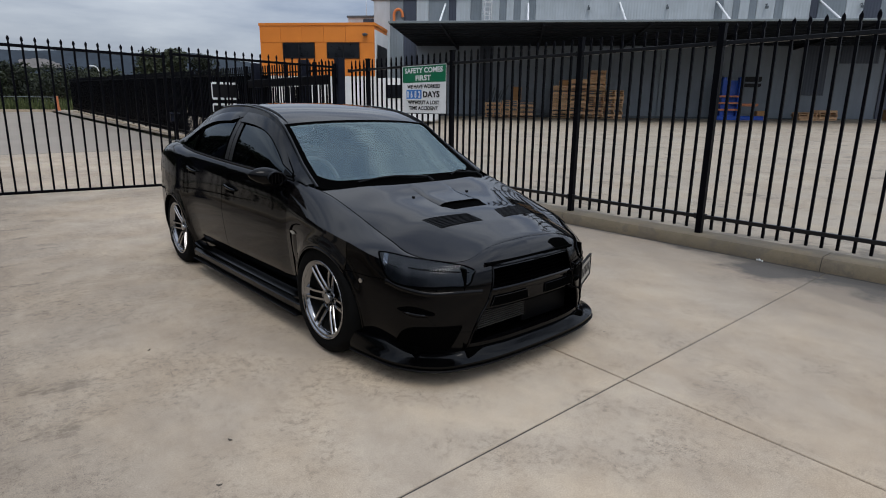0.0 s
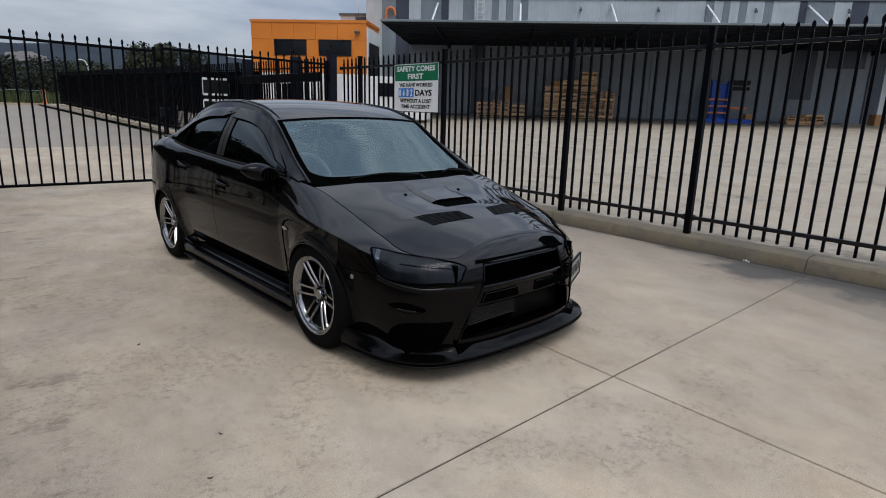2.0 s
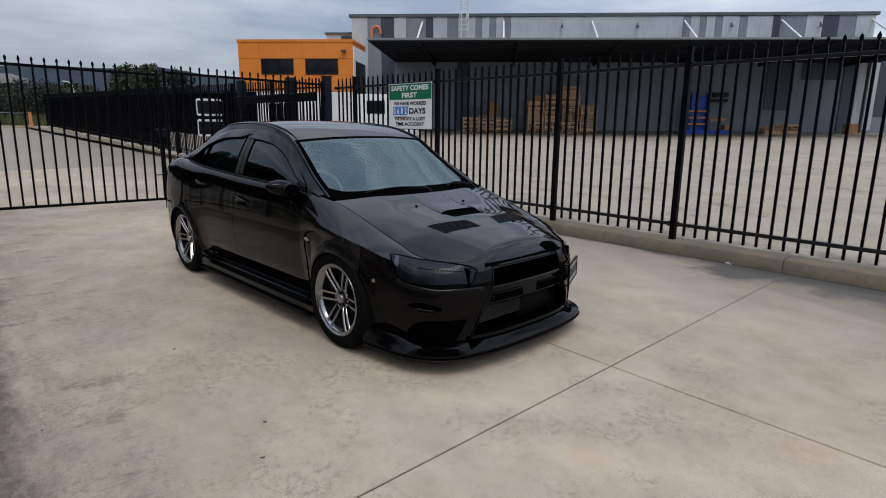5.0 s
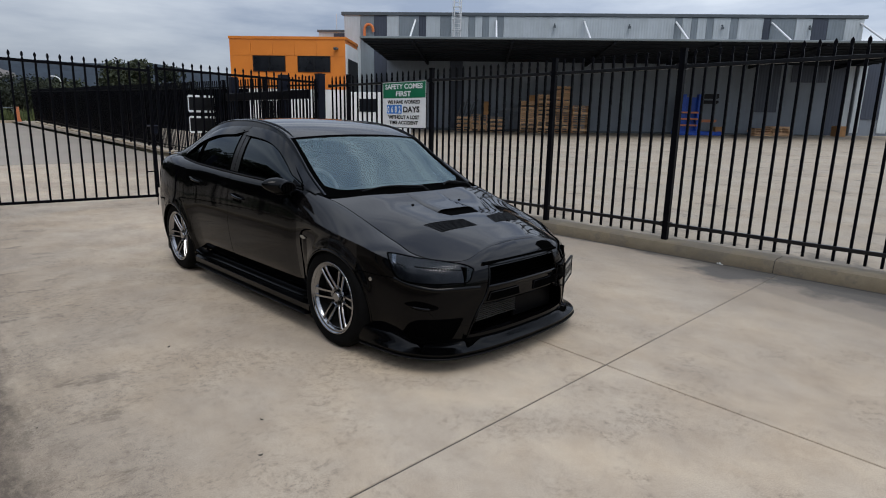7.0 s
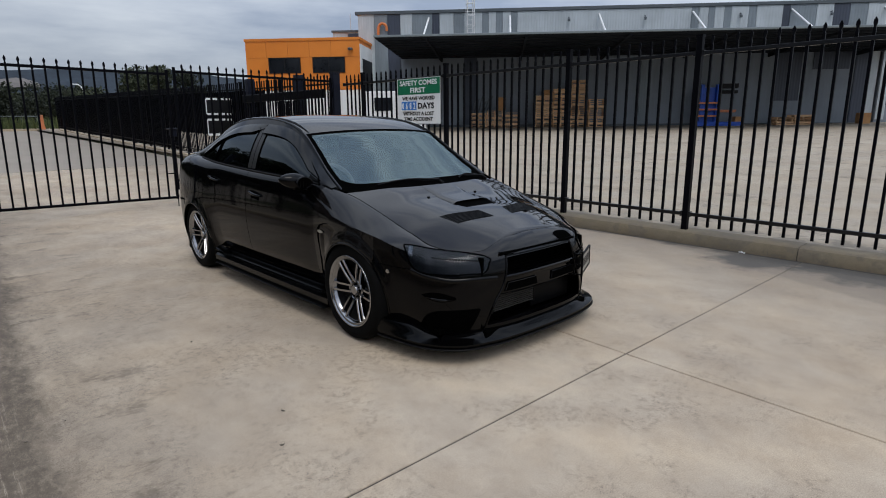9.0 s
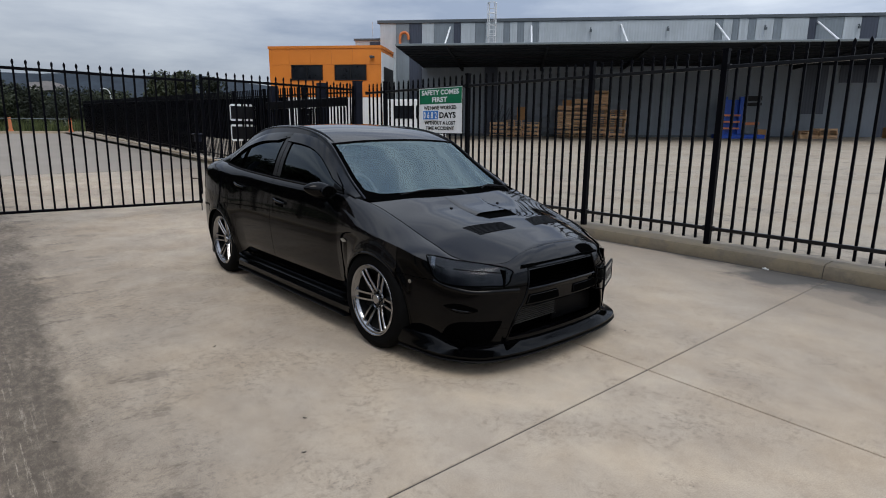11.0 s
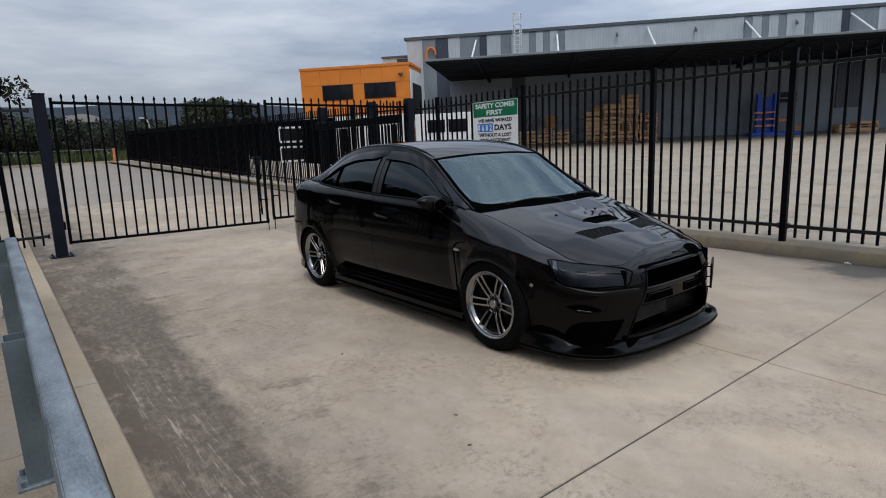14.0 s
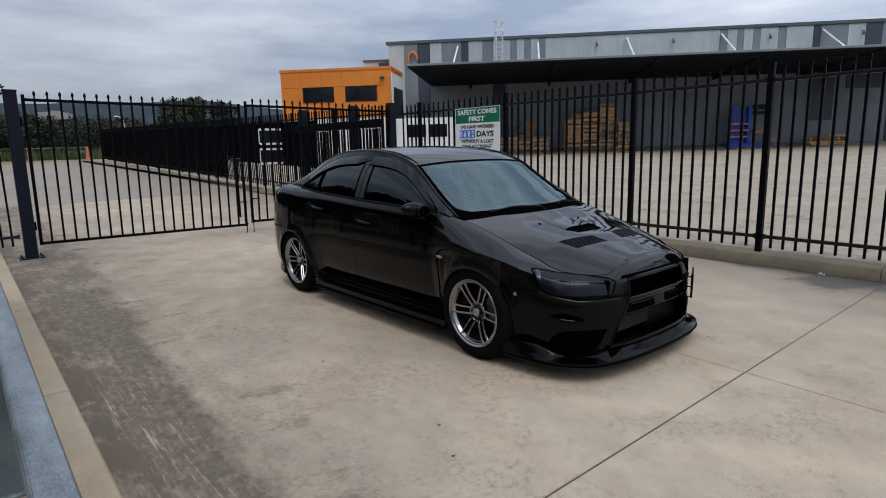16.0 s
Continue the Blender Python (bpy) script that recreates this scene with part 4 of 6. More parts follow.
for a, b in zip(steps(-14, 5, 19), steps(-14, 5, 19)[1:]):
    va, vb = rise(a, 47), rise(b, 47)
    v = [end_kerb.verts.new(p) for p in ((a, 46.9, va - 0.05), (b, 46.9, vb - 0.05), (b, 46.95, vb + 0.15), (a, 46.95, va + 0.15), (a, 47.35, va + 0.16), (b, 47.35, vb + 0.16))]
    end_kerb.faces.new((v[0], v[1], v[2], v[3]))
    end_kerb.faces.new((v[3], v[2], v[5], v[4]))
solid("kerb_end", end_kerb, CONC_KERB, "pale concrete kerb at the road's end", "kerb", kind="structure")

lamp_post = thing("street_lamp", "white curved street lamp beside the far road", "street lamp", pose(10.9, 62, rise(10.9, 62) - 0.1))
part("pole", tube(bmesh.new(), [(0, 0, 0), (0, 0, 3.0), (-0.06, 0, 3.4), (-0.2, 0, 3.7), (-0.4, 0, 3.82), (-0.55, 0, 3.85)], [0.09, 0.07, 0.065, 0.06, 0.055, 0.05], 8), STRUT, lamp_post, smooth=True)
part("lamp_head", boxes((-0.85, -0.5, -0.12, 0.12, 3.78, 3.9), bevel=0.03), STRUT, lamp_post)


# ---- trees, hedge, hills ----
def leaf_clump(bm, c, r, n, rng, size):
    for _ in range(n):
        d = Vector((rng.gauss(0, 1), rng.gauss(0, 1), rng.gauss(0, 0.75)))
        d = d.normalized() * r * rng.uniform(0.45, 1.0) ** 0.6
        p = c + d
        a, b = Vector((rng.gauss(0, 1), rng.gauss(0, 1), rng.gauss(0, 1))).normalized(), Vector((rng.gauss(0, 1), rng.gauss(0, 1), rng.gauss(0, 1)))
        b = (b - a * b.dot(a)).normalized()
        s = size * rng.uniform(0.6, 1.3)
        v = [bm.verts.new(p + q) for q in (a * s, b * s * 0.45, -a * s, -b * s * 0.45)]
        bm.faces.new(v)


def tree(x, y, h, spread, seed, material, label, low=False):
    rng = random.Random(seed)
    z = rise(x, y) - 0.05
    t = thing("tree", label, "tree", pose(x, y, z), "trees beyond the road")
    wood, crown = bmesh.new(), bmesh.new()
    lean = rng.uniform(-0.06, 0.06)
    tube(wood, [(0, 0, 0), (lean * h * 0.3, 0, h * 0.3), (lean * h * 0.6, 0.1, h * 0.6)], [0.035 * h, 0.026 * h, 0.012 * h], 8)
    for k in range(9):
        a = rng.uniform(0, 6.28)
        z0 = h * rng.uniform(0.22, 0.5)
        rr = spread * rng.uniform(0.5, 1.0)
        z1 = h * rng.uniform(0.5, 0.93)
        tip = Vector((math.cos(a) * rr, math.sin(a) * rr, z1))
        tube(wood, [(lean * z0, 0, z0), (tip.x * 0.5, tip.y * 0.5, z0 + (z1 - z0) * 0.6), tuple(tip)], [0.012 * h, 0.008 * h, 0.003 * h], 5)
        for _ in range(3):
            c = tip + Vector((rng.gauss(0, 0.22), rng.gauss(0, 0.22), rng.gauss(0, 0.16))) * spread
            leaf_clump(crown, c, spread * rng.uniform(0.22, 0.42), 120, rng, (0.034 if h > 5 else 0.052) * h)
    low = low or h <= 5
    for k in range(11 if low else 5):
        leaf_clump(crown, Vector((rng.gauss(0, 0.4) * spread, rng.gauss(0, 0.3) * spread, h * rng.uniform(0.1 if low else 0.45, 0.85))), spread * 0.45, 140, rng, (0.036 if h > 5 else 0.058) * h)
    part("trunk", wood, BARK, t)
    part("crown", crown, material, t)


trng = random.Random(7)
tree(-3.4, 47, 6.2, 2.6, 1, LEAF_DARK, "grey-green gum tree with a loose crown")
tree(17.0, 63, 6.0, 2.6, 2, LEAF, "rounded dark gum tree behind the fence")
tree(20.5, 66, 5.3, 2.3, 3, LEAF_DARK, "rounded dark gum tree behind the fence")
for k in range(46):
    x = -22 + k * 1.5 + trng.uniform(-1, 1)
    y = trng.uniform(58, 78)
    tree(x, y, trng.uniform(2.5, 3.9), trng.uniform(1.9, 2.9), 20 + k, LEAF_DARK if k % 3 else LEAF, "dark bushy tree in the row beyond the road")
# the belt of trees goes on along the side of the road and behind the path
for k in range(22):
    a = k / 21
    x, y = -8 - 13 * min(1, a * 2.2) + trng.uniform(-1, 1), 50 - 62 * a + trng.uniform(-1, 1)
    tree(x, y, trng.uniform(8.0, 10.0) if y > 12 else trng.uniform(6.0, 7.6), trng.uniform(3.0, 3.8), 90 + k, LEAF_DARK if k % 3 else LEAF, "tall dark bushy tree in the belt beside the road", True)
gr = random.Random(5)
gbm = bmesh.new()
for k in range(9000):
    x, y = gr.uniform(-16, 22), 48 + abs(gr.gauss(0, 3.5))
    z = rise(x, y) - 0.05
    h, a = gr.uniform(0.35, 1.1), gr.uniform(0, 3.14)
    dx, dy = math.cos(a) * 0.05, math.sin(a) * 0.05
    v = [gbm.verts.new(p) for p in ((x - dx, y - dy, z), (x + dx, y + dy, z), (x + gr.gauss(0, 0.15), y + gr.gauss(0, 0.15), z + h))]
    gbm.faces.new(v)
solid("roadside_grass", gbm, GRASS, "tall green roadside grass and weeds", "grass", kind="stuff")


RIDGE_Y, RIDGE = 900, ((42, 40, 260), (40, 330, 200), (36, -300, 260), (28, 620, 240))


def hillside(x, f):
    """A point of the ridge: f 0 at its foot, 1 on its crest."""
    h = sum(a * math.exp(-((x - c) / w) ** 2) for a, c, w in RIDGE) + 9.0 * noise.noise((x * 0.009, RIDGE_Y * 0.01, 0)) + 1.6 * noise.noise((x * 0.06, 3.0, 0))
    return Vector((x, RIDGE_Y - 120 + 120 * f, 0.021 * math.hypot(x, RIDGE_Y) - 8 + max(h, 0) * f))


hill_bm = bmesh.new()
cols = [[hill_bm.verts.new(hillside(-700 + k * 20, f)) for f in (0.0, 0.35, 0.7, 1.0)] for k in range(121)]
for a, b in zip(cols, cols[1:]):
    for i in range(3):
        hill_bm.faces.new((a[i], b[i], b[i + 1], a[i + 1]))
solid("backdrop_hills", hill_bm, HILL, "long dark wooded ridge far behind the trees", "hill", kind="structure", smooth=True)
bare = bmesh.new()
cols = []
for k in range(25):
    u = k / 24
    x = 80 + 40 * u
    top = 0.66 + 0.13 * math.sin(math.pi * min(1, 0.15 + 0.85 * u)) + 0.03 * noise.noise((x * 0.2, 0, 0))
    cols.append([bare.verts.new(hillside(x, 0.56 + (top - 0.56) * f) + Vector((0, -5, 1))) for f in (0.0, 0.5, 1.0)])
for a, b in zip(cols, cols[1:]):
    for i in range(2):
        bare.faces.new((a[i], b[i], b[i + 1], a[i + 1]))
solid("bare_rock", bare, QUARRY, "pale bare quarry face on the wooded ridge", "quarry", kind="structure", smooth=True)


# ---- car materials ----
def paint(name, base, rough=0.35, coat=1.0, ior=1.36, haze=0.02):
    m, n, l, b = mat_base(name, rough, 0.0, 0.0)
    dust = noise_node(n, l, 3.0, 5, 0.6)
    fine = noise_node(n, l, 220, 2, 0.6)
    f = math_node(n, l, "ADD", math_node(n, l, "MULTIPLY", dust, 0.7), math_node(n, l, "MULTIPLY", fine, 0.3))
    l.new(ramp_node(n, l, f, [(0.35, base), (0.75, tuple(c * 2.2 + 0.0004 for c in base))]), b.inputs["Base Color"])
    b.inputs["Coat Weight"].default_value, b.inputs["Coat IOR"].default_value = coat, ior
    l.new(math_node(n, l, "ADD", haze, math_node(n, l, "MULTIPLY", dust, 0.07)), b.inputs["Coat Roughness"])
    return m


def glass(name, tint, ior=1.5, gloss=(1, 1, 1)):
    m = bpy.data.materials.new(name)
    m.use_nodes = True
    n, l = m.node_tree.nodes, m.node_tree.links
    n.clear()
    out, mix, tr, gl, fr = (n.new("ShaderNode" + k) for k in ("OutputMaterial", "MixShader", "BsdfTransparent", "BsdfGlossy", "Fresnel"))
    fr.inputs["IOR"].default_value = ior
    gl.inputs["Roughness"].default_value = 0.015
    gl.inputs["Color"].default_value = (*gloss, 1)
    tr.inputs["Color"].default_value = (*tint, 1)
    l.new(fr.outputs[0], mix.inputs[0])
    l.new(tr.outputs[0], mix.inputs[1])
    l.new(gl.outputs[0], mix.inputs[2])
    l.new(mix.outputs[0], out.inputs["Surface"])
    return m


# weak coat reflection puts the dark look of the flanks into the paint
PAINT = paint("black car paint", (0.0005, 0.00045, 0.0006), ior=1.26)
# same paint for upper panels: some dust, plus reflection raised for sky sheen
DUSTY_BRIGHT_PAINT = paint("dusty black car paint with added sky sheen", (0.0035, 0.003, 0.0029), ior=1.41)
LIP_PAINT = paint("dull black lip paint", (0.0006, 0.0006, 0.0007), ior=1.24, haze=0.09)
PLASTIC = surf("black plastic trim", (0.002, 0.002, 0.0023), (0.004, 0.004, 0.0043), 8, 200, 0.42, bump=0.04, spec=0.06)
GLOSS_BLACK = paint("gloss black trim", (0.0006, 0.0006, 0.0006), 0.2, ior=1.22)
DEFLECTOR = paint("smoked acrylic", (0.0008, 0.0008, 0.0008), 0.25, ior=1.3)
PILLAR = surf("satin black pillar film", (0.010, 0.009, 0.0085), (0.017, 0.0155, 0.0145), 8, 150, 0.4, bump=0.02, spec=0.35)
RUBBER = surf("tyre rubber", (0.003, 0.003, 0.003), (0.006, 0.006, 0.0058), 10, 120, 0.8, bump=0.1, spec=0.04)
RIM = surf("smoked chrome wheel", (0.22, 0.22, 0.226), (0.36, 0.36, 0.368), 6, 80, 0.08, 1.0, bump=0.0, rough_var=0.05)
RIM_DARK = surf("dark wheel barrel", (0.006, 0.006, 0.006), (0.012, 0.012, 0.012), 6, 80, 0.6, 0.2, bump=0.0, spec=0.2)
STEEL = surf("brushed brake steel", (0.06, 0.06, 0.06), (0.11, 0.11, 0.11), 10, 90, 0.4, 1.0, bump=0.0)
CORE = surf("intercooler fins", (0.018, 0.018, 0.018), (0.035, 0.035, 0.033), 10, 150, 0.55, 0.6)
# near-black that stands in for shade in gaps and openings; also black trim
VOID = surf("near-black shade and trim", (0.0004, 0.0004, 0.0004), (0.001, 0.001, 0.001), 5, 50, 0.9, bump=0.0, spec=0.01)
WHEEL_GRIP = surf("grey leather grip", (0.16, 0.17, 0.175), (0.24, 0.25, 0.255), 6, 120, 0.7)
CABIN = surf("dark cabin plastic", (0.03, 0.03, 0.032), (0.055, 0.055, 0.058), 6, 120, 0.8)
SEAT = surf("dark seat cloth", (0.025, 0.025, 0.028), (0.05, 0.05, 0.052), 20, 200, 0.95)
SCREEN = glass("blue tinted windscreen", (0.55, 0.68, 0.70), 2.3, (0.58, 0.73, 0.75))
SIDE_GLASS = glass("dark tinted side glass", (0.02, 0.021, 0.023), 1.42, (0.85, 0.95, 1.0))
LENS = glass("smoked lamp lens", (0.40, 0.42, 0.45), 1.24)
LAMP = surf("lamp reflector", (0.22, 0.24, 0.265), (0.40, 0.43, 0.47), 12, 60, 0.25, 0.85, bump=0.0)
LAMP_BACK = surf("smoked lamp housing", (0.008, 0.009, 0.0105), (0.075, 0.083, 0.095), 9, 40, 0.3, 0.3, bump=0.0)
AMBER = surf("clear marker lens", (0.2, 0.185, 0.15), (0.3, 0.28, 0.23), 20, 90, 0.2, bump=0.0)
TAIL = surf("dark red tail lens", (0.08, 0.004, 0.004), (0.12, 0.008, 0.008), 8, 60, 0.1, bump=0.0)
PLATE = surf("number plate sheet", (0.24, 0.23, 0.2), (0.34, 0.33, 0.29), 8, 60, 0.4, bump=0.0)
CHROME = surf("satin metal badge", (0.4, 0.4, 0.4), (0.55, 0.55, 0.54), 10, 80, 0.25, 1.0, bump=0.0)


# ---- car shape: curves through stations from the nose round to the tail ----
def curve(keys):
    """A smooth curve through rows of numbers, read at a row's place 0, 1, 2 ..."""
    k = np.array(keys, float)

    def at(t):
        t = min(max(t, 0.0), len(k) - 1.0)
        i = min(int(t), len(k) - 2)
        f = t - i
        p0, p1, p2, p3 = k[max(i - 1, 0)], k[i], k[i + 1], k[min(i + 2, len(k) - 1)]
        m1, m2 = (p2 - p0) / 2, (p3 - p1) / 2
        return (2 * f ** 3 - 3 * f ** 2 + 1) * p1 + (f ** 3 - 2 * f ** 2 + f) * m1 + (3 * f ** 2 - 2 * f ** 3) * p2 + (f ** 3 - f ** 2) * m2
    return at


def keyed(pairs):
    """A value that runs smoothly between (place, value) pairs."""
    xs, vs = [p[0] for p in pairs], [p[1] for p in pairs]

    def at(x):
        if x <= xs[0]:
            return vs[0]
        if x >= xs[-1]:
            return vs[-1]
        i = max(k for k in range(len(xs)) if xs[k] <= x)
        f = (x - xs[i]) / (xs[i + 1] - xs[i])
        d = [(vs[min(k + 1, len(vs) - 1)] - vs[max(k - 1, 0)]) / (xs[min(k + 1, len(xs) - 1)] - xs[max(k - 1, 0)]) * (xs[i + 1] - xs[i]) for k in (i, i + 1)]
        return (2 * f ** 3 - 3 * f ** 2 + 1) * vs[i] + (f ** 3 - 2 * f ** 2 + f) * d[0] + (3 * f ** 2 - 2 * f ** 3) * vs[i + 1] + (f ** 3 - f ** 2) * d[1]
    return at


# widest outline in plan: half width, distance behind the front axle
plan = curve([(0, -.82), (.25, -.812), (.45, -.775), (.62, -.685), (.74, -.54), (.805, -.38), (.85, -.22), (.885, 0), (.882, .22), (.868, .48),
              (.872, .75), (.88, 1.5), (.886, 2.15), (.903, 2.45), (.908, 2.7), (.89, 2.98), (.85, 3.2), (.74, 3.4), (.45, 3.52), (0, 3.55)])
# height of the shoulder crease
shoulder = curve([(z,) for z in (.60, .60, .59, .585, .61, .66, .71, .755, .78, .79, .805, .862, .915, .945, .96, .965, .965, .95, .93, .93)])
# edge of the bonnet, then the window line, then the boot lid
edge = curve([(0, -.70, .715), (.27, -.705, .70), (.455, -.705, .65), (.575, -.60, .648), (.64, -.46, .67), (.655, -.33, .715), (.665, -.2, .757), (.685, 0, .832), (.708, .24, .908), (.765, .45, .955),
              (.80, .65, .985), (.805, 1.5, 1.008), (.80, 2.2, 1.035), (.785, 2.5, 1.055), (.76, 2.75, 1.075), (.72, 3.0, 1.085), (.66, 3.2, 1.08), (.55, 3.36, 1.075), (.35, 3.42, 1.075), (0, 3.44, 1.075)])
# roof rail: bottom of the windscreen pillar, over the roof, down to the boot
rail_keys = [(.36, .712, .925), (.6, .685, 1.055), (.8, .652, 1.185), (.97, .63, 1.292), (1.2, .612, 1.37), (1.5, .60, 1.412), (1.8, .595, 1.42), (2.1, .595, 1.405), (2.4, .60, 1.345), (2.65, .61, 1.25), (2.85, .625, 1.165), (3.0, .64, 1.10)]
rail_c, rail_z = keyed([(y, c) for y, c, z in rail_keys]), keyed([(y, z) for y, c, z in rail_keys])
side_in = keyed([(.12, .06), (.2, .045), (.3, .02), (.42, .004), (.55, 0), (.66, 0), (.74, .004), (.82, .012), (.9, .022), (1.0, .04)])
front_in = keyed([(.1, .03), (.18, .012), (.28, .0), (.40, 0), (.48, .004), (.54, .012), (.60, .03), (.66, .06)])
ARCHES = ((0.06, 0.304, 0.333), (2.69, 0.304, 0.333))


PLAN_S = np.linspace(3.0, 17.0, 1400)
PLAN_Y = np.array([plan(s)[1] for s in PLAN_S])


def station_at(y):
    """The station at which the outline passes y, on the flank."""
    return float(np.interp(y, PLAN_Y, PLAN_S))


def shell(s, v, out=0.0):
    """A point of the body's skin: station s, v 0..1 from sill to shoulder, 1..2 on to the bonnet edge or window line. Half width first."""
    p = plan(s)
    d = plan(s + 0.02) - plan(s - 0.02)
    d /= np.linalg.norm(d)
    nrm = np.array((d[1], -d[0]))
    zt = shoulder(s)[0]
    zb = 0.15 if s < 6.5 else 0.2
    w = min(max((s - 3.2) / 2.4, 0), 1)
    w = w * w * (3 - 2 * w)

    def low(z):
        inset = front_in(z) * (1 - w) + side_in(z) * w
        if s > 7.6 and s < 13:
            inset += (0.016 * math.exp(-((z - 0.42) / 0.13) ** 2) + 0.045 * math.exp(-((z - 0.27) / 0.085) ** 2)) * min(1, (s - 7.6) / 1.2) * min(1, (13 - s) / 1.0)
        if s > 5:
            for ya, za, ra in ARCHES:
                inset -= 0.013 * math.exp(-((math.hypot(p[1] - ya, z - za) - ra - 0.012) / 0.034) ** 2)
        q = p - nrm * (inset - out)
        return np.array((q[0], q[1], z))
    if v <= 1:
        return low(zb + (zt - zb) * v)
    a, e, f = low(zt), edge(s), v - 1
    side = min(max((s - 6.5) / 2.5, 0), 1)
    lean, keep = .86 - .04 * side, .5 + .32 * side
    c = np.array((a[0] * keep + e[0] * (1 - keep), a[1] * .5 + e[1] * .5, a[2] + (e[2] - a[2]) * lean))
    if out:
        c, e = c + np.array((nrm[0] * out * .7, nrm[1] * out * .7, out * .5)), e + np.array((nrm[0] * out * .3, nrm[1] * out * .3, out * .9))
    return (1 - f) ** 2 * a + 2 * f * (1 - f) * c + f * f * e


def flank_v(s, z):
    """The v at which the skin has height z."""
    zb, zt = (0.15 if s < 6.5 else 0.2), shoulder(s)[0]
    if z <= zt:
        return max(0.0, (z - zb) / (zt - zb))
    e = edge(s)[2]
    f = min(1.0, (z - zt) / max(e - zt, 1e-4))
    return 1 + 1 - math.sqrt(1 - f * 0.98) if f < 1 else 2.0


def grid_mesh(rows, sign=1, keep=None, snap=None):
    """A skin from rows of points; sign -1 mirrors it; keep tells which cells stay."""
    bm = bmesh.new()
    vs = [[bm.verts.new((sign * p[0], p[1], p[2])) for p in r] for r in rows]
    for i in range(len(rows) - 1):
        for j in range(len(rows[0]) - 1):
            if keep and not keep((np.array(rows[i][j]) + rows[i + 1][j + 1]) / 2):
                continue
            try:
                bm.faces.new((vs[i][j], vs[i][j + 1], vs[i + 1][j + 1], vs[i + 1][j]))
            except ValueError:
                pass
    bmesh.ops.delete(bm, geom=[v for v in bm.verts if not v.link_faces], context="VERTS")
    bmesh.ops.remove_doubles(bm, verts=bm.verts[:], dist=1e-5)
    if snap:
        for v in bm.verts:
            if v.is_boundary:
                snap(v.co)
    return bm


def thicken(bm, d):
    """Gives a skin its thickness, inwards."""
    bmesh.ops.recalc_face_normals(bm, faces=bm.faces[:])
    bmesh.ops.solidify(bm, geom=bm.faces[:], thickness=d)
    return bm


def outside_arch(p):
    return all((p[1] - y) ** 2 + (p[2] - z) ** 2 > r * r for y, z, r in ARCHES)


def snap_arch(co):
    for y, z, r in ARCHES:
        d = math.hypot(co.y - y, co.z - z)
        if abs(d - r) < 0.03 and co.z > 0.16:
            co.y, co.z = y + (co.y - y) * r / d, z + (co.z - z) * r / d


CAR = pose(0.95, 0.02, 0.0, 0, 0, 0.3)
car = thing("car", "black lowered four-door sports saloon parked on the concrete drive", "car", CAR)


def skin_rows(s0, s1, v0, v1, ns, nv, out=0.0):
    return [[shell(s0 + (s1 - s0) * i / ns, v0 + (v1 - v0) * j / nv, out) for j in range(nv + 1)] for i in range(ns + 1)]


def skin_part(name, s0, s1, sign, ns, parent, nv=44, v0=0.0, v1=2.0, keep=outside_arch, material=None, label="", out=0.0, snap=snap_arch):
    bm = grid_mesh(skin_rows(s0, s1, v0, v1, ns, nv, out), sign, keep, snap)
    return part(name, bm, material or PAINT, parent, label, smooth=True, sharp=50)


S_DOOR, S_MID, S_REAR = station_at(0.505), station_at(1.56), station_at(2.30)
GAPS = 0.0035


mouth_half = keyed([(.18, .478), (.27, .455), (.36, .415), (.42, .375), (.50, .342), (.615, .315)])


def in_front_opening(p):
    """The cell lies in the mouth of the grille or a lower side intake."""
    x, y, z = abs(p[0]), p[1], p[2]
    if y > -0.5:
        return False
    return 0.185 < z < 0.615 and x < mouth_half(z)


def snap_front(co):
    """Draws the cut edge of the mouth straight."""
    snap_arch(co)
    if co.y < -0.6 and 0.19 < co.z < 0.61 and abs(abs(co.x) - mouth_half(co.z)) < 0.02:
        co.x = math.copysign(mouth_half(co.z), co.x)
        co.y = front_y(co.x, co.z)


def front_y(c, z):
    """How far forward the front skin lies at a half width and height."""
    lo, hi = 0.0, 6.0
    for _ in range(30):
        m = (lo + hi) / 2
        lo, hi = (m, hi) if plan(m)[0] < abs(c) else (lo, m)
    return plan((lo + hi) / 2)[1] + front_in(z)


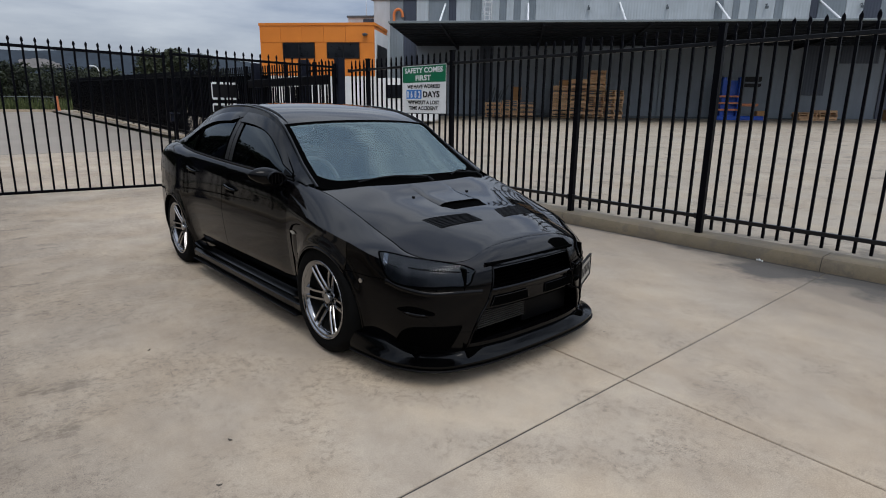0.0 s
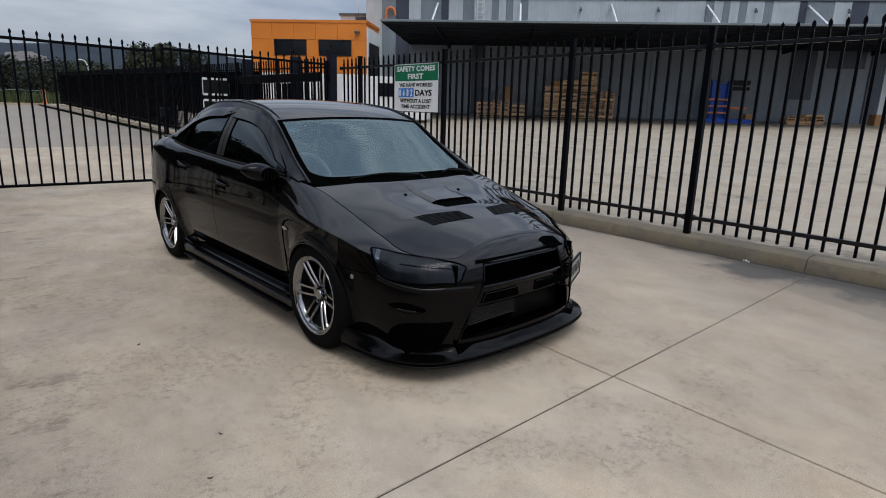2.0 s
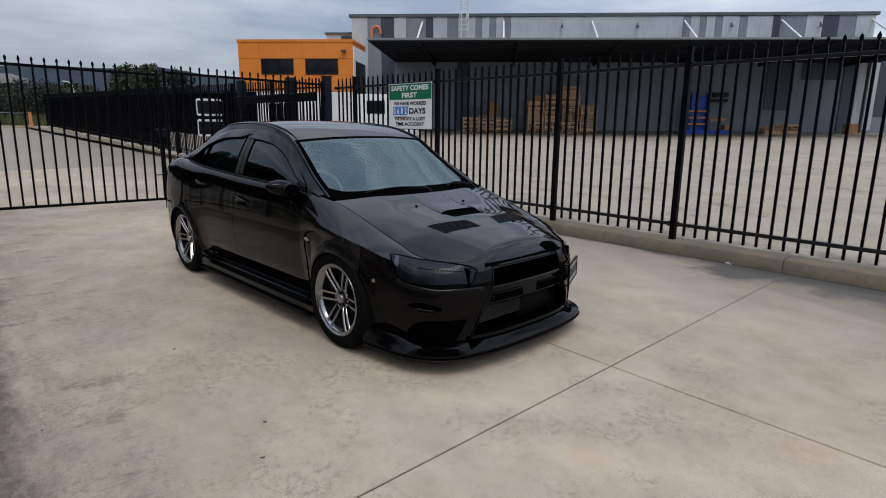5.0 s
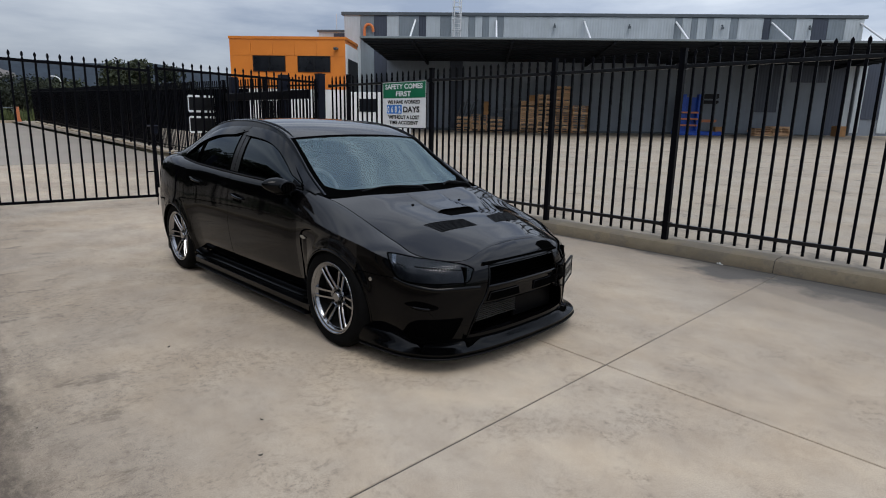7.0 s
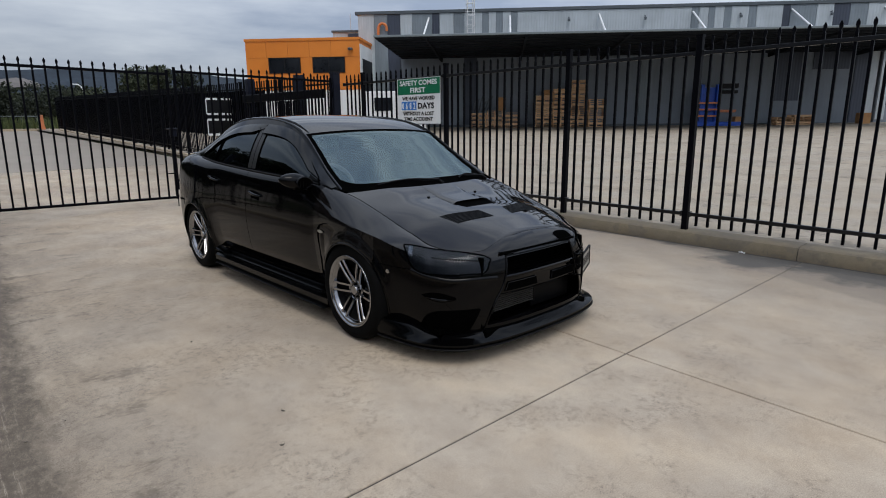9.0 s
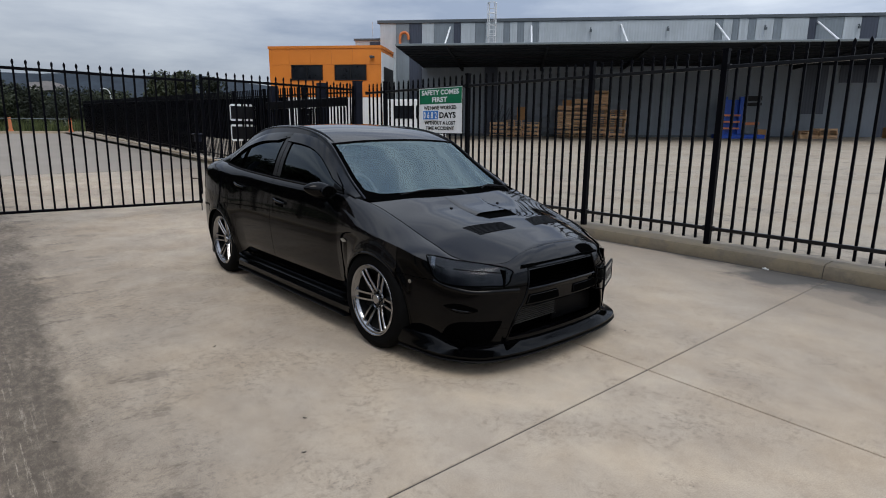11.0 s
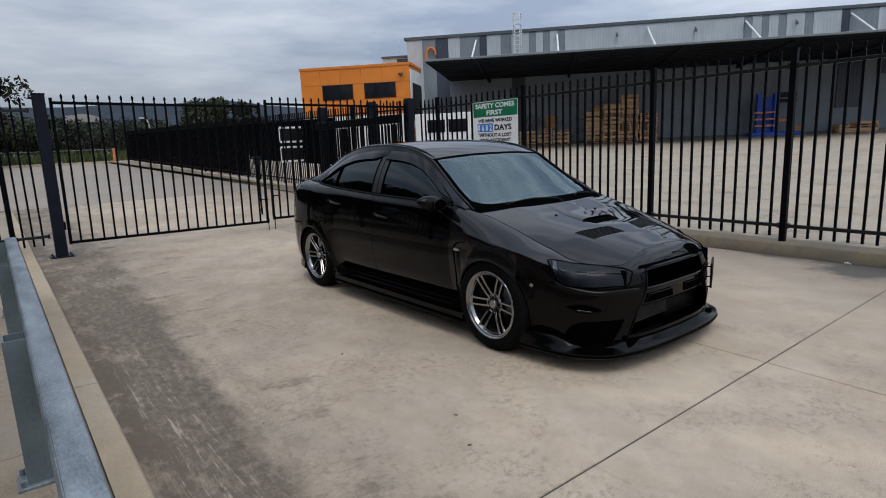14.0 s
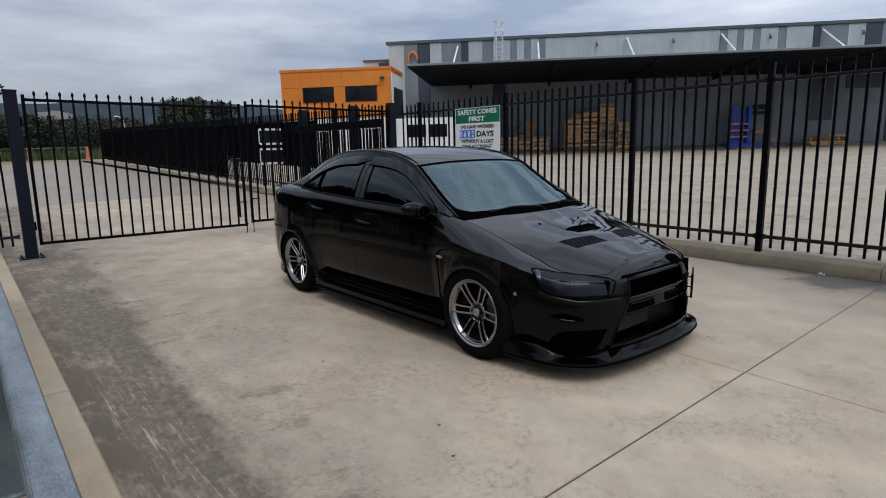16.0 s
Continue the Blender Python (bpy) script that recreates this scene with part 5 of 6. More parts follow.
doors = {}
for side in (-1, 1):
    fb = lambda p: outside_arch(p) and not in_front_opening(p)
    skin_part("front_bumper", 0.0, 6.15, side, 130, car, 64, 0.0, 1.0, fb, snap=snap_front)
    skin_part("fender", 6.17, S_DOOR - GAPS, side, 60, car, material=DUSTY_BRIGHT_PAINT)
    skin_part("nose_panel", 0.0, 2.55, side, 40, car, 10, 1.005, 2.0, None, DUSTY_BRIGHT_PAINT)
    skin_part("fender_front", 2.6, 6.17, side, 60, car, 12, 1.01, 2.0, None, DUSTY_BRIGHT_PAINT)
    doors["front", side] = skin_part("front_door", S_DOOR + GAPS, S_MID - GAPS, side, 50, car)
    doors["rear", side] = skin_part("rear_door", S_MID + GAPS, S_REAR - GAPS, side, 40, car)
    skin_part("rear_quarter", S_REAR + GAPS, 16.0, side, 70, car)
    skin_part("rear_bumper", 16.03, 19.0, side, 50, car, 30, 0.0, 1.0)
    skin_part("boot_side", 16.0, 19.0, side, 40, car, 10, 1.0, 2.0)
    # inner body whose near-black colour gives the shade behind gaps and arches
    part("inner_body", grid_mesh(skin_rows(5.2, 19, 0.02, 1.98, 130, 24, -0.02), side, outside_arch, snap_arch), VOID, car, "near-black liner giving the shade behind the panels")
    for y, z, r in ARCHES:
        bm = bmesh.new()
        prev = None
        for k in range(33):
            a = math.radians(-25 + 230 * k / 32)
            yy, zz = y + r * math.cos(a), z + r * math.sin(a)
            st = station_at(yy)
            pt = shell(st, min(1.0, flank_v(st, max(zz, 0.2))))
            ring = [bm.verts.new((side * (pt[0] + o), y + (r + g) * math.cos(a), z + (r + g) * math.sin(a))) for o, g in ((0.0005, 0.012), (0.005, 0.005), (0.004, -0.002), (-0.02, -0.005), (-0.30, -0.005))]
            if prev:
                for i in range(4):
                    bm.faces.new((prev[i], prev[i + 1], ring[i + 1], ring[i]))
            prev = ring
        part("arch_edge", bm, PAINT, car, smooth=True)

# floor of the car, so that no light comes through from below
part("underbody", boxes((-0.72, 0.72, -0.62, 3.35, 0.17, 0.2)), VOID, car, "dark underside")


# bonnet
bonnet_crown = keyed([(0, 0), (1, .026), (2, .09), (3, .114), (4, .118), (5, .105), (6, .083), (7, .04), (8, .014), (8.3, .01)])
bonnet_bow = keyed([(0, 0), (1, .03), (2, .08), (3, .05), (4, 0.0), (7, 0.0), (8.2, -.10)])


def bonnet(s, w, lift=0.0):
    """s: station of the bonnet edge; w -1..1 across."""
    e = edge(s)
    y = e[1] + bonnet_bow(s) * (1 - abs(w) ** 2)
    crown = bonnet_crown(s) * (1 - abs(w) ** 2.6)
    ridge = 0.006 * math.exp(-((abs(w) - 0.6) / 0.17) ** 2) * min(1, max(0, (s - 2.2) / 2))
    return np.array((e[0] * w, y, e[2] + crown + ridge + lift))


def bonnet_at(c, y, lift=0.0):
    """The bonnet's point at a half width and a distance."""
    lo, hi = 0.0, 8.3
    for _ in range(40):
        m = (lo + hi) / 2
        w = min(1, abs(c) / max(edge(m)[0], 1e-3))
        lo, hi = (m, hi) if bonnet(m, w)[1] < y else (lo, m)
    m = (lo + hi) / 2
    w = max(-1, min(1, c / max(edge(m)[0], 1e-3)))
    return bonnet(m, w, lift)


rows = [[bonnet(0.02 + 8.25 * (i / 90) ** 0.9, -0.993 + 1.986 * j / 64, 0.001) for j in range(65)] for i in range(91)]
part("bonnet", thicken(grid_mesh(rows), 0.006), DUSTY_BRIGHT_PAINT, car, smooth=True, sharp=50)
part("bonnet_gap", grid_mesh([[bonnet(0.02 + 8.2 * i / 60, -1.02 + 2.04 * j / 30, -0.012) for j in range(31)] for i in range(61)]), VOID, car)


def bonnet_patch(name, corners, material, lift, parent=None, n=10, label=""):
    """A patch on the bonnet between four (half width, distance) corners, in turn."""
    a, b, c, d = corners
    rows = []
    for i in range(n + 1):
        f = i / n
        rows.append([bonnet_at((a[0] * (1 - f) + d[0] * f) * (1 - g) + (b[0] * (1 - f) + c[0] * f) * g, (a[1] * (1 - f) + d[1] * f) * (1 - g) + (b[1] * (1 - f) + c[1] * f) * g, lift) for g in [j / n for j in range(n + 1)]])
    return part(name, grid_mesh(rows), material, parent or car, label, smooth=True)


for sd in (-1, 1):
    corners = [(sd * .09, -.465), (sd * .385, -.435), (sd * .42, -.30), (sd * .115, -.355)]
    vent = bonnet_patch("bonnet_vent", corners, PLASTIC, 0.003, label="black louvred bonnet vent")
    for k in range(8):
        f = (k + 0.5) / 8
        (ax, ay), (bx, by), (cx, cy), (dx, dy) = corners
        pts = [bonnet_at((ax + (dx - ax) * f) * (1 - g) + (bx + (cx - bx) * f) * g, (ay + (dy - ay) * f) * (1 - g) + (by + (cy - by) * f) * g, 0.0035) for g in steps(0.03, 0.97, 8)]
        part("louvre", tube(bmesh.new(), [tuple(p) for p in pts], 0.0028, 5), PLASTIC, vent)
    stud = bonnet_at(sd * .23, .02, 0.0)
    part("washer_jet", boxes((stud[0] - .008, stud[0] + .008, stud[1] - .008, stud[1] + .008, stud[2] - .004, stud[2] + .008), bevel=0.002), PLASTIC, car)

# raised intake near the screen
rows = []
for i in range(13):
    f = i / 12
    y = -0.17 + 0.36 * f
    rise_h = 0.015 * math.cos(f * math.pi / 2) ** 1.2
    half = 0.175 - 0.03 * f
    rows.append([bonnet_at(half * w, y, 0.002 + rise_h * (1 - abs(w) ** 8)) for w in [-1 + 2 * j / 16 for j in range(17)]])
scoop = part("bonnet_scoop", thicken(grid_mesh(rows), 0.004), DUSTY_BRIGHT_PAINT, car, smooth=True, sharp=50)
# mouth and ramp have the intake's shade put into their near-black colour
part("scoop_mouth", grid_mesh([[bonnet_at(0.16 * w, -0.165 + 0.03 * f, 0.003 + 0.012 * f * (1 - abs(w) ** 8)) for w in [-1 + 2 * j / 16 for j in range(17)]] for f in (0, 0.5, 1)]), VOID, scoop, "near-black sheet for the shaded intake mouth")
bonnet_patch("scoop_ramp", [(-.135, -.265), (.135, -.265), (.172, -.165), (-.172, -.165)], VOID, 0.0025, scoop)
# small slot in the nose, its shade laid on as a black patch
part("nose_slot", grid_mesh([[shell(0.66 + 0.78 * i / 14 + 0.10 * (1 - j / 8), 1.40 + (j / 4 - 1) * 0.26 * (1 - abs(2 * i / 14 - 1) ** 5 * 0.75), 0.003) for j in range(9)] for i in range(15)], 1), VOID, car, "black patch painting the shade of a nose slot")


# ---- upper body: roof, screens, pillars ----
def over(y, w, lift=0.0):
    """The skin over the cabin, from one roof rail to the other."""
    bow = keyed([(.36, -.10), (.7, -.07), (.97, -.045), (1.5, 0), (2.3, .05), (3.0, .08)])(y)
    crown = keyed([(.36, .0), (.6, .02), (.97, .03), (1.4, .034), (2.2, .034), (2.7, .03), (3.0, .015)])(y)
    flat = 1 - abs(w) ** 2.4
    return np.array((rail_c(y) * w, y + bow * flat, rail_z(y) + crown * flat + lift))


def over_part(name, y0, y1, w1, material, lift, label="", ny=30, nw=40, thick=0.004):
    rows = [[over(y0 + (y1 - y0) * i / ny, -w1 + 2 * w1 * j / nw, lift) for j in range(nw + 1)] for i in range(ny + 1)]
    bm = grid_mesh(rows)
    if thick:
        thicken(bm, thick)
    return part(name, bm, material, car, label, smooth=True, sharp=50)


over_part("roof", 0.985, 2.42, 0.998, DUSTY_BRIGHT_PAINT, 0.0, ny=40)
ws = over_part("windscreen", 0.37, 0.98, 0.965, SCREEN, -0.002, "blue tinted windscreen reflecting the sky", thick=0)
ws.visible_shadow = False
over_part("rear_screen", 2.43, 2.97, 0.95, SIDE_GLASS, -0.002, "dark rear screen", thick=0)
# black band round the windscreen
rows = [[over(0.37 + 0.61 * i / 40, w, 0.0015) for w in (-1, -0.975, -0.95, -0.93)] for i in range(41)]
part("screen_band", grid_mesh(rows), VOID, ws)
rows = [[over(0.37 + 0.61 * i / 40, w, 0.0015) for w in (1, 0.975, 0.95, 0.93)] for i in range(41)]
part("screen_band", grid_mesh(rows), VOID, ws)
part("screen_band", grid_mesh([[over(0.36 + (0.068 + 0.085 * max(0, (abs(-0.96 + 1.92 * j / 60) - 0.72) / 0.24) ** 2.5) * f, -0.96 + 1.92 * j / 60, 0.0015) for j in range(61)] for f in steps(0, 1, 6)]), VOID, ws)
part("screen_band", grid_mesh([[over(y, -0.96 + 1.92 * j / 30, 0.0015) for j in range(31)] for y in (0.962, 0.974, 0.985)]), VOID, ws)
for sd in (-1, 1):
    bm = tube(bmesh.new(), [tuple(over(y, sd * 0.925, 0.001)) for y in steps(1.0, 2.4, 30)], [0.003, 0.006, 0.008] + [0.010] * 25 + [0.008, 0.006, 0.003], 8)
    part("roof_strip", bm, PAINT, car, "black roof drip strip")
    b2 = tube(bmesh.new(), [tuple(over(y, sd * 0.995, 0.0)) for y in steps(0.38, 2.98, 60)], 0.011, 8)
    part("roof_rail", b2, PAINT, car, smooth=True)


# cabin side between window line and roof rail
def cabin_side(y, v, out=0.0):
    s = station_at(y) if y < 3.3 else 16.5
    e = edge(s)
    r = np.array((rail_c(y), y, rail_z(y)))
    q = e * (1 - v) + r * v
    q[0] += 0.028 * math.sin(math.pi * min(1, v)) + out
    q[2] += out * 0.35
    q[1] = e[1] * (1 - v) + y * v
    return q


def cabin_rows(y0, y1, v0, v1, n, m, out):
    return [[cabin_side(y0 + (y1 - y0) * i / n, v0 + (v1 - v0) * j / m, out) for j in range(m + 1)] for i in range(n + 1)]


def z_to_v(y, z):
    a, b = cabin_side(y, 0)[2], cabin_side(y, 1)[2]
    return min(1.0, max(0.0, (z - a) / max(b - a, 1e-4)))


# top of the glass, and the wind deflector over it
glass_top = keyed([(.55, .985), (.70, 1.075), (.85, 1.17), (1.0, 1.253), (1.2, 1.31), (1.5, 1.338), (1.8, 1.34), (2.05, 1.322), (2.25, 1.275), (2.4, 1.21), (2.52, 1.14), (2.62, 1.065)])


def glass_rows(y0, y1, out, n=24, m=8, low=0.012):
    rows = []
    for i in range(n + 1):
        y = y0 + (y1 - y0) * i / n
        vb, vt = z_to_v(y, cabin_side(y, 0)[2] + low), z_to_v(y, glass_top(y))
        rows.append([cabin_side(y, vb + max(vt - vb, 0.002) * j / m, out) for j in range(m + 1)])
    return rows


for sd in (-1, 1):
    part("pillar_skin", grid_mesh(cabin_rows(.47, 3.0, -0.02, 1.0, 80, 14, -0.004), sd), GLOSS_BLACK, car, "gloss black window surround", smooth=True)
    # body-coloured cabin edge above the windows
    rows = []
    for i in range(81):
        y = 0.42 + 2.56 * i / 80
        vt = min(0.93, z_to_v(y, glass_top(y) + 0.03) if 0.6 < y < 2.6 else 0.0)
        rows.append([cabin_side(y, vt + (1.01 - vt) * j / 8, 0.003) for j in range(9)])
    part("cabin_frame", grid_mesh(rows, sd), PAINT, car, smooth=True, sharp=60)
    fd, rd = doors["front", sd], doors["rear", sd]
    part("front_window", grid_mesh(glass_rows(0.60, 1.47, 0.003), sd), SIDE_GLASS, fd, "dark tinted window", smooth=True)
    part("rear_window", grid_mesh(glass_rows(1.62, 2.22, 0.003), sd), SIDE_GLASS, rd, "dark tinted window", smooth=True)
    part("quarter_window", grid_mesh(glass_rows(2.26, 2.60, 0.003), sd), SIDE_GLASS, rd, "small dark quarter window", smooth=True)
    for y0, y1, holder in ((0.60, 1.47, fd), (1.62, 2.22, rd), (2.26, 2.60, rd)):
        g = glass_rows(y0, y1, 0.005)
        loop = [r[0] for r in g] + g[-1][1:] + [r[-1] for r in reversed(g[:-1])] + g[0][-2::-1]
        part("window_seal", tube(bmesh.new(), [(sd * p[0], p[1], p[2]) for p in loop], 0.0055, 5, caps=False), VOID, holder, "black rubber window seal", smooth=True)
    part("door_pillar", grid_mesh([[cabin_side(y, z_to_v(y, cabin_side(y, 0)[2] + 0.015 + (glass_top(y) - cabin_side(y, 0)[2] - 0.02) * j / 8), 0.0055) for j in range(9)] for y in (1.482, 1.50, 1.54)], sd), PILLAR, fd, "satin black door pillar", smooth=True)
    part("door_pillar", grid_mesh([[cabin_side(y, z_to_v(y, cabin_side(y, 0)[2] + 0.015 + (glass_top(y) - cabin_side(y, 0)[2] - 0.02) * j / 8), 0.0055) for j in range(9)] for y in (1.548, 1.58, 1.608)], sd), PILLAR, rd, "satin black door pillar", smooth=True)
    for y0, y1, holder in ((0.57, 1.535, fd), (1.55, 2.60, rd)):
        rows = []
        for i in range(31):
            y = y0 + (y1 - y0) * i / 30
            g = glass_top(y)
            taper = min(1, 6 * i / 30, 8 * (30 - i) / 30 if y1 > 2 else 9)
            lo, hi = z_to_v(y, g - 0.038 * taper), z_to_v(y, g + 0.035)
            rows.append([cabin_side(y, lo + (hi - lo) * j / 5, 0.004 + 0.013 * (1 - j / 5) ** 0.7 * taper) for j in range(6)])
        part("deflector_edge", tube(bmesh.new(), [(sd * r[0][0], r[0][1], r[0][2] - 0.002) for r in rows], 0.004, 5), VOID, holder, smooth=True)
        part("wind_deflector", thicken(grid_mesh(rows, sd), 0.003), DEFLECTOR, holder, "smoked wind deflector over the window", smooth=True)
    bm = bmesh.new()
    tube(bm, [(sd * p[0], p[1], p[2]) for p in [cabin_side(y, 0.0, 0.006) for y in steps(0.6, 2.62, 40)]], 0.008, 6)
    part("window_trim", bm, PLASTIC, car, "black window trim")
    for ys, holder in ((1.39, fd), (2.20, rd)):
        st = station_at(ys)
        zc = shoulder(st)[0] - 0.02
        pts = []
        for k in range(9):
            f = k / 8
            p = shell(station_at(ys - 0.10 + 0.2 * f), flank_v(st, zc + 0.012 * f), 0.006 + 0.020 * math.sin(math.pi * f) ** 0.6)
            pts.append((sd * p[0], p[1], p[2]))
        h = part("door_handle", tube(bmesh.new(), pts, [0.007] + [0.011] * 7 + [0.007], 8), LIP_PAINT, holder, smooth=True)
        # no hollow: a near-black patch paints the shade behind the handle
        cup = []
        for i in range(7):
            cup.append([shell(station_at(ys - 0.07 + 0.14 * i / 6), flank_v(st, zc - 0.035 + 0.05 * j / 6), 0.0015) for j in range(7)])
        part("handle_cup", grid_mesh(cup, sd), VOID, h)

# boot lid and lip
part("boot_lid", grid_mesh([[np.array((edge(19 - 4 * f)[0] * w, 2.98 * (1 - f) + 3.44 * f, 1.088 - 0.012 * f + 0.02 * (1 - w * w))) for w in [-1 + j / 12 for j in range(25)]] for f in [i / 12 for i in range(13)]]), PAINT, car, smooth=True)
lip = bmesh.new()
tube(lip, [(c, 3.40 - 0.12 * c * c, 1.092 - 0.02 * c * c) for c in steps(-.52, .52, 24)], [0.008] + [0.018] * 23 + [0.008], 8)
part("boot_spoiler", lip, PAINT, car, smooth=True)
for sd in (-1, 1):
    part("tail_lamp", grid_mesh(skin_rows(15.9, 17.6, 0.78, 1.15, 16, 8, 0.004), sd), TAIL, car, "dark red tail lamp", smooth=True)
    part("rear_spat", thicken(grid_mesh([[np.array(shell(s, 0, 0.0)) + np.array((o, 0.5 * o, z - 0.2)) for o, z in ((-.02, .25), (.008, .21), (.014, .14), (-.03, .13))] for s in steps(15.2, 17.2, 16)], sd), 0.003), PAINT, car, smooth=True)

# side skirts with a thin blade below
for sd in (-1, 1):
    s0, s1 = station_at(0.37), station_at(2.29)
    prof = [(-0.03, .262), (-0.012, .252), (0.004, .246), (0.018, .238), (0.022, .228), (0.014, .214), (0.004, .205), (0.010, .199), (0.024, .192), (0.022, .152), (-0.05, .145)]
    rows = []
    for i in range(61):
        f = i / 60
        s = s0 + (s1 - s0) * f
        kick = 0.03 * max(0, 1 - (1 - f) * 9) + 0.035 * max(0, 1 - f * 7) ** 2
        b = (plan(s)[0] - 0.012, plan(s)[1])
        rows.append([np.array((b[0] - 0.02 + o, b[1], z + kick * (z - .15) * 6)) for o, z in prof])
    part("side_skirt", grid_mesh(rows, sd), LIP_PAINT, car, smooth=True, sharp=30)
    rows = [[np.array((plan(s)[0] - 0.032 + o, plan(s)[1], z)) for o, z in ((-0.06, .135), (0.045, .135), (0.05, .131), (0.045, .127), (-0.06, .127))] for s in steps(s0 + 0.1, s1 - 0.1, 40)]
    part("skirt_blade", grid_mesh(rows, sd), PLASTIC, car, "thin black blade under the skirt")

# front lip: upper fairing and flat splitter
lip_reach = keyed([(0, .04), (1, .04), (2, .052), (3, .08), (4, .068), (5, .034), (6.1, .004)])
lip_top = keyed([(0, .178), (2.0, .178), (2.3, .176), (2.6, .166), (3.4, .162), (3.9, .168), (4.3, .188), (4.7, .206), (5.3, .212), (6.1, .218)])
for sd in (-1, 1):
    rows, blade = [], []
    for i in range(71):
        s = 6.1 * i / 70
        p = plan(s)
        d = plan(s + 0.02) - plan(s - 0.02)
        d /= np.linalg.norm(d)
        nrm = np.array((d[1], -d[0]))
        reach = lip_reach(s)
        up = lip_top(s)
        rows.append([np.array((*(p + nrm * o), z)) for o, z in ((-0.09, up + 0.004), (-0.01, up + 0.004), (0.005, up), (0.007 + 0.12 * reach, up - 0.010), (0.007 + 0.30 * reach, 0.140 + 0.5 * (up - 0.150)), (0.004 + 0.62 * reach, 0.136 + 0.14 * (up - 0.150)), (reach, 0.129), (reach, 0.118), (reach - 0.02, 0.114), (-0.06, 0.113))])
        blade.append([np.array((*(p + nrm * o), z)) for o, z in ((-0.10, 0.109), (reach + 0.004, 0.108), (reach + 0.008, 0.103), (reach + 0.004, 0.097), (-0.10, 0.097))])
    part("front_lip", grid_mesh(rows, sd), LIP_PAINT, car, smooth=True, sharp=40)
    part("splitter", grid_mesh(blade, sd), PLASTIC, car, "thin black splitter")

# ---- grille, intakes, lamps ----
# black walls added to shut light out and darken the grille's mouth
part("grille_recess", boxes((-0.5, 0.5, -0.66, -0.60, 0.15, 0.64), (-0.5, 0.5, -0.795, -0.66, 0.15, 0.18), (-0.5, -0.485, -0.75, -0.66, 0.18, 0.62), (0.485, 0.5, -0.75, -0.66, 0.18, 0.62), (-0.36, 0.36, -0.78, -0.66, 0.622, 0.634)), VOID, car, "near-black box giving the shade behind the grille")
fz = steps(.19, .612, 14)
fr = [(-mouth_half(z), z) for z in fz] + [(mouth_half(z), z) for z in reversed(fz)]
pts = []
for (a, b) in zip(fr, fr[1:]):
    for k in range(10 if a[1] == b[1] else 1):
        f = k / 10
        c, z = a[0] * (1 - f) + b[0] * f, a[1] * (1 - f) + b[1] * f
        pts.append((c, front_y(c, z) - 0.002, z))
pts.append((fr[-1][0], front_y(*fr[-1]), fr[-1][1]))
part("grille_frame", tube(bmesh.new(), pts, 0.006, 8), PAINT, car, "black grille surround", smooth=True)
# crossbar with two slots, each slot's shade laid on as a black patch
bar_prof = ((.06, .378), (.012, .382), (0.004, .392), (.004, .470), (.0, .478), (-.007, .482), (-.008, .492), (-.002, .498), (.06, .504))
bar_rows = []
for i in range(41):
    u = -1 + i / 20
    bar_rows.append([np.array((mouth_half(z) * u, front_y(mouth_half(z) * u, z) + o, z)) for o, z in bar_prof])
bar = part("crossbar", grid_mesh(bar_rows), PAINT, car, smooth=True, sharp=35)
for sd in (-1, 1):
    rows = [[np.array((sd * c, front_y(c, z) - 0.001, z)) for c in steps(0.07 + 0.2 * (z - .40), mouth_half(z) - 0.035, 12)] for z in steps(.402, .452, 4)]
    slot = part("bar_slot", grid_mesh(rows), VOID, bar, "black patch painting the shade of a bar slot")
    ring = [r[0] for r in rows] + rows[-1][1:] + [r[-1] for r in reversed(rows[:-1])] + rows[0][-2::-1]
    part("slot_edge", tube(bmesh.new(), [tuple(p) for p in ring], 0.002, 5, caps=False), LIP_PAINT, slot, smooth=True)
# upper grille mesh and intercooler
bm = bmesh.new()
for k in range(6):
    z = 0.515 + 0.018 * k
    tube(bm, [(c, front_y(c, z) + 0.05, z) for c in steps(-.33, .33, 12)], 0.003, 4)
part("grille_mesh", bm, VOID, car, "fine black grille mesh")
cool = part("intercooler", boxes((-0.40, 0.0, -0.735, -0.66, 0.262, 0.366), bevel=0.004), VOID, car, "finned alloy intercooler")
for k in range(8):
    part("fin", boxes((-0.385, -0.01, -0.742, -0.734, 0.266 + 0.0125 * k, 0.2725 + 0.0125 * k)), CORE, cool)
for c in (-0.395, 0.005):
    part("cooler_tank", boxes((c - 0.01, c + 0.012, -0.74, -0.66, 0.255, 0.37), bevel=0.005), PLASTIC, cool)
part("duct_plate", boxes((0.02, 0.43, -0.70, -0.685, 0.20, 0.375), bevel=0.004), PLASTIC, car, "dark panel beside the intercooler")
rows = [[np.array((c, front_y(c, .2) + o, z)) for o, z in ((.03, .215), (.0, .208), (-.003, .19), (.03, .18))] for c in steps(-.472, .472, 30)]
part("mouth_sill", grid_mesh(rows), PAINT, car, smooth=True)
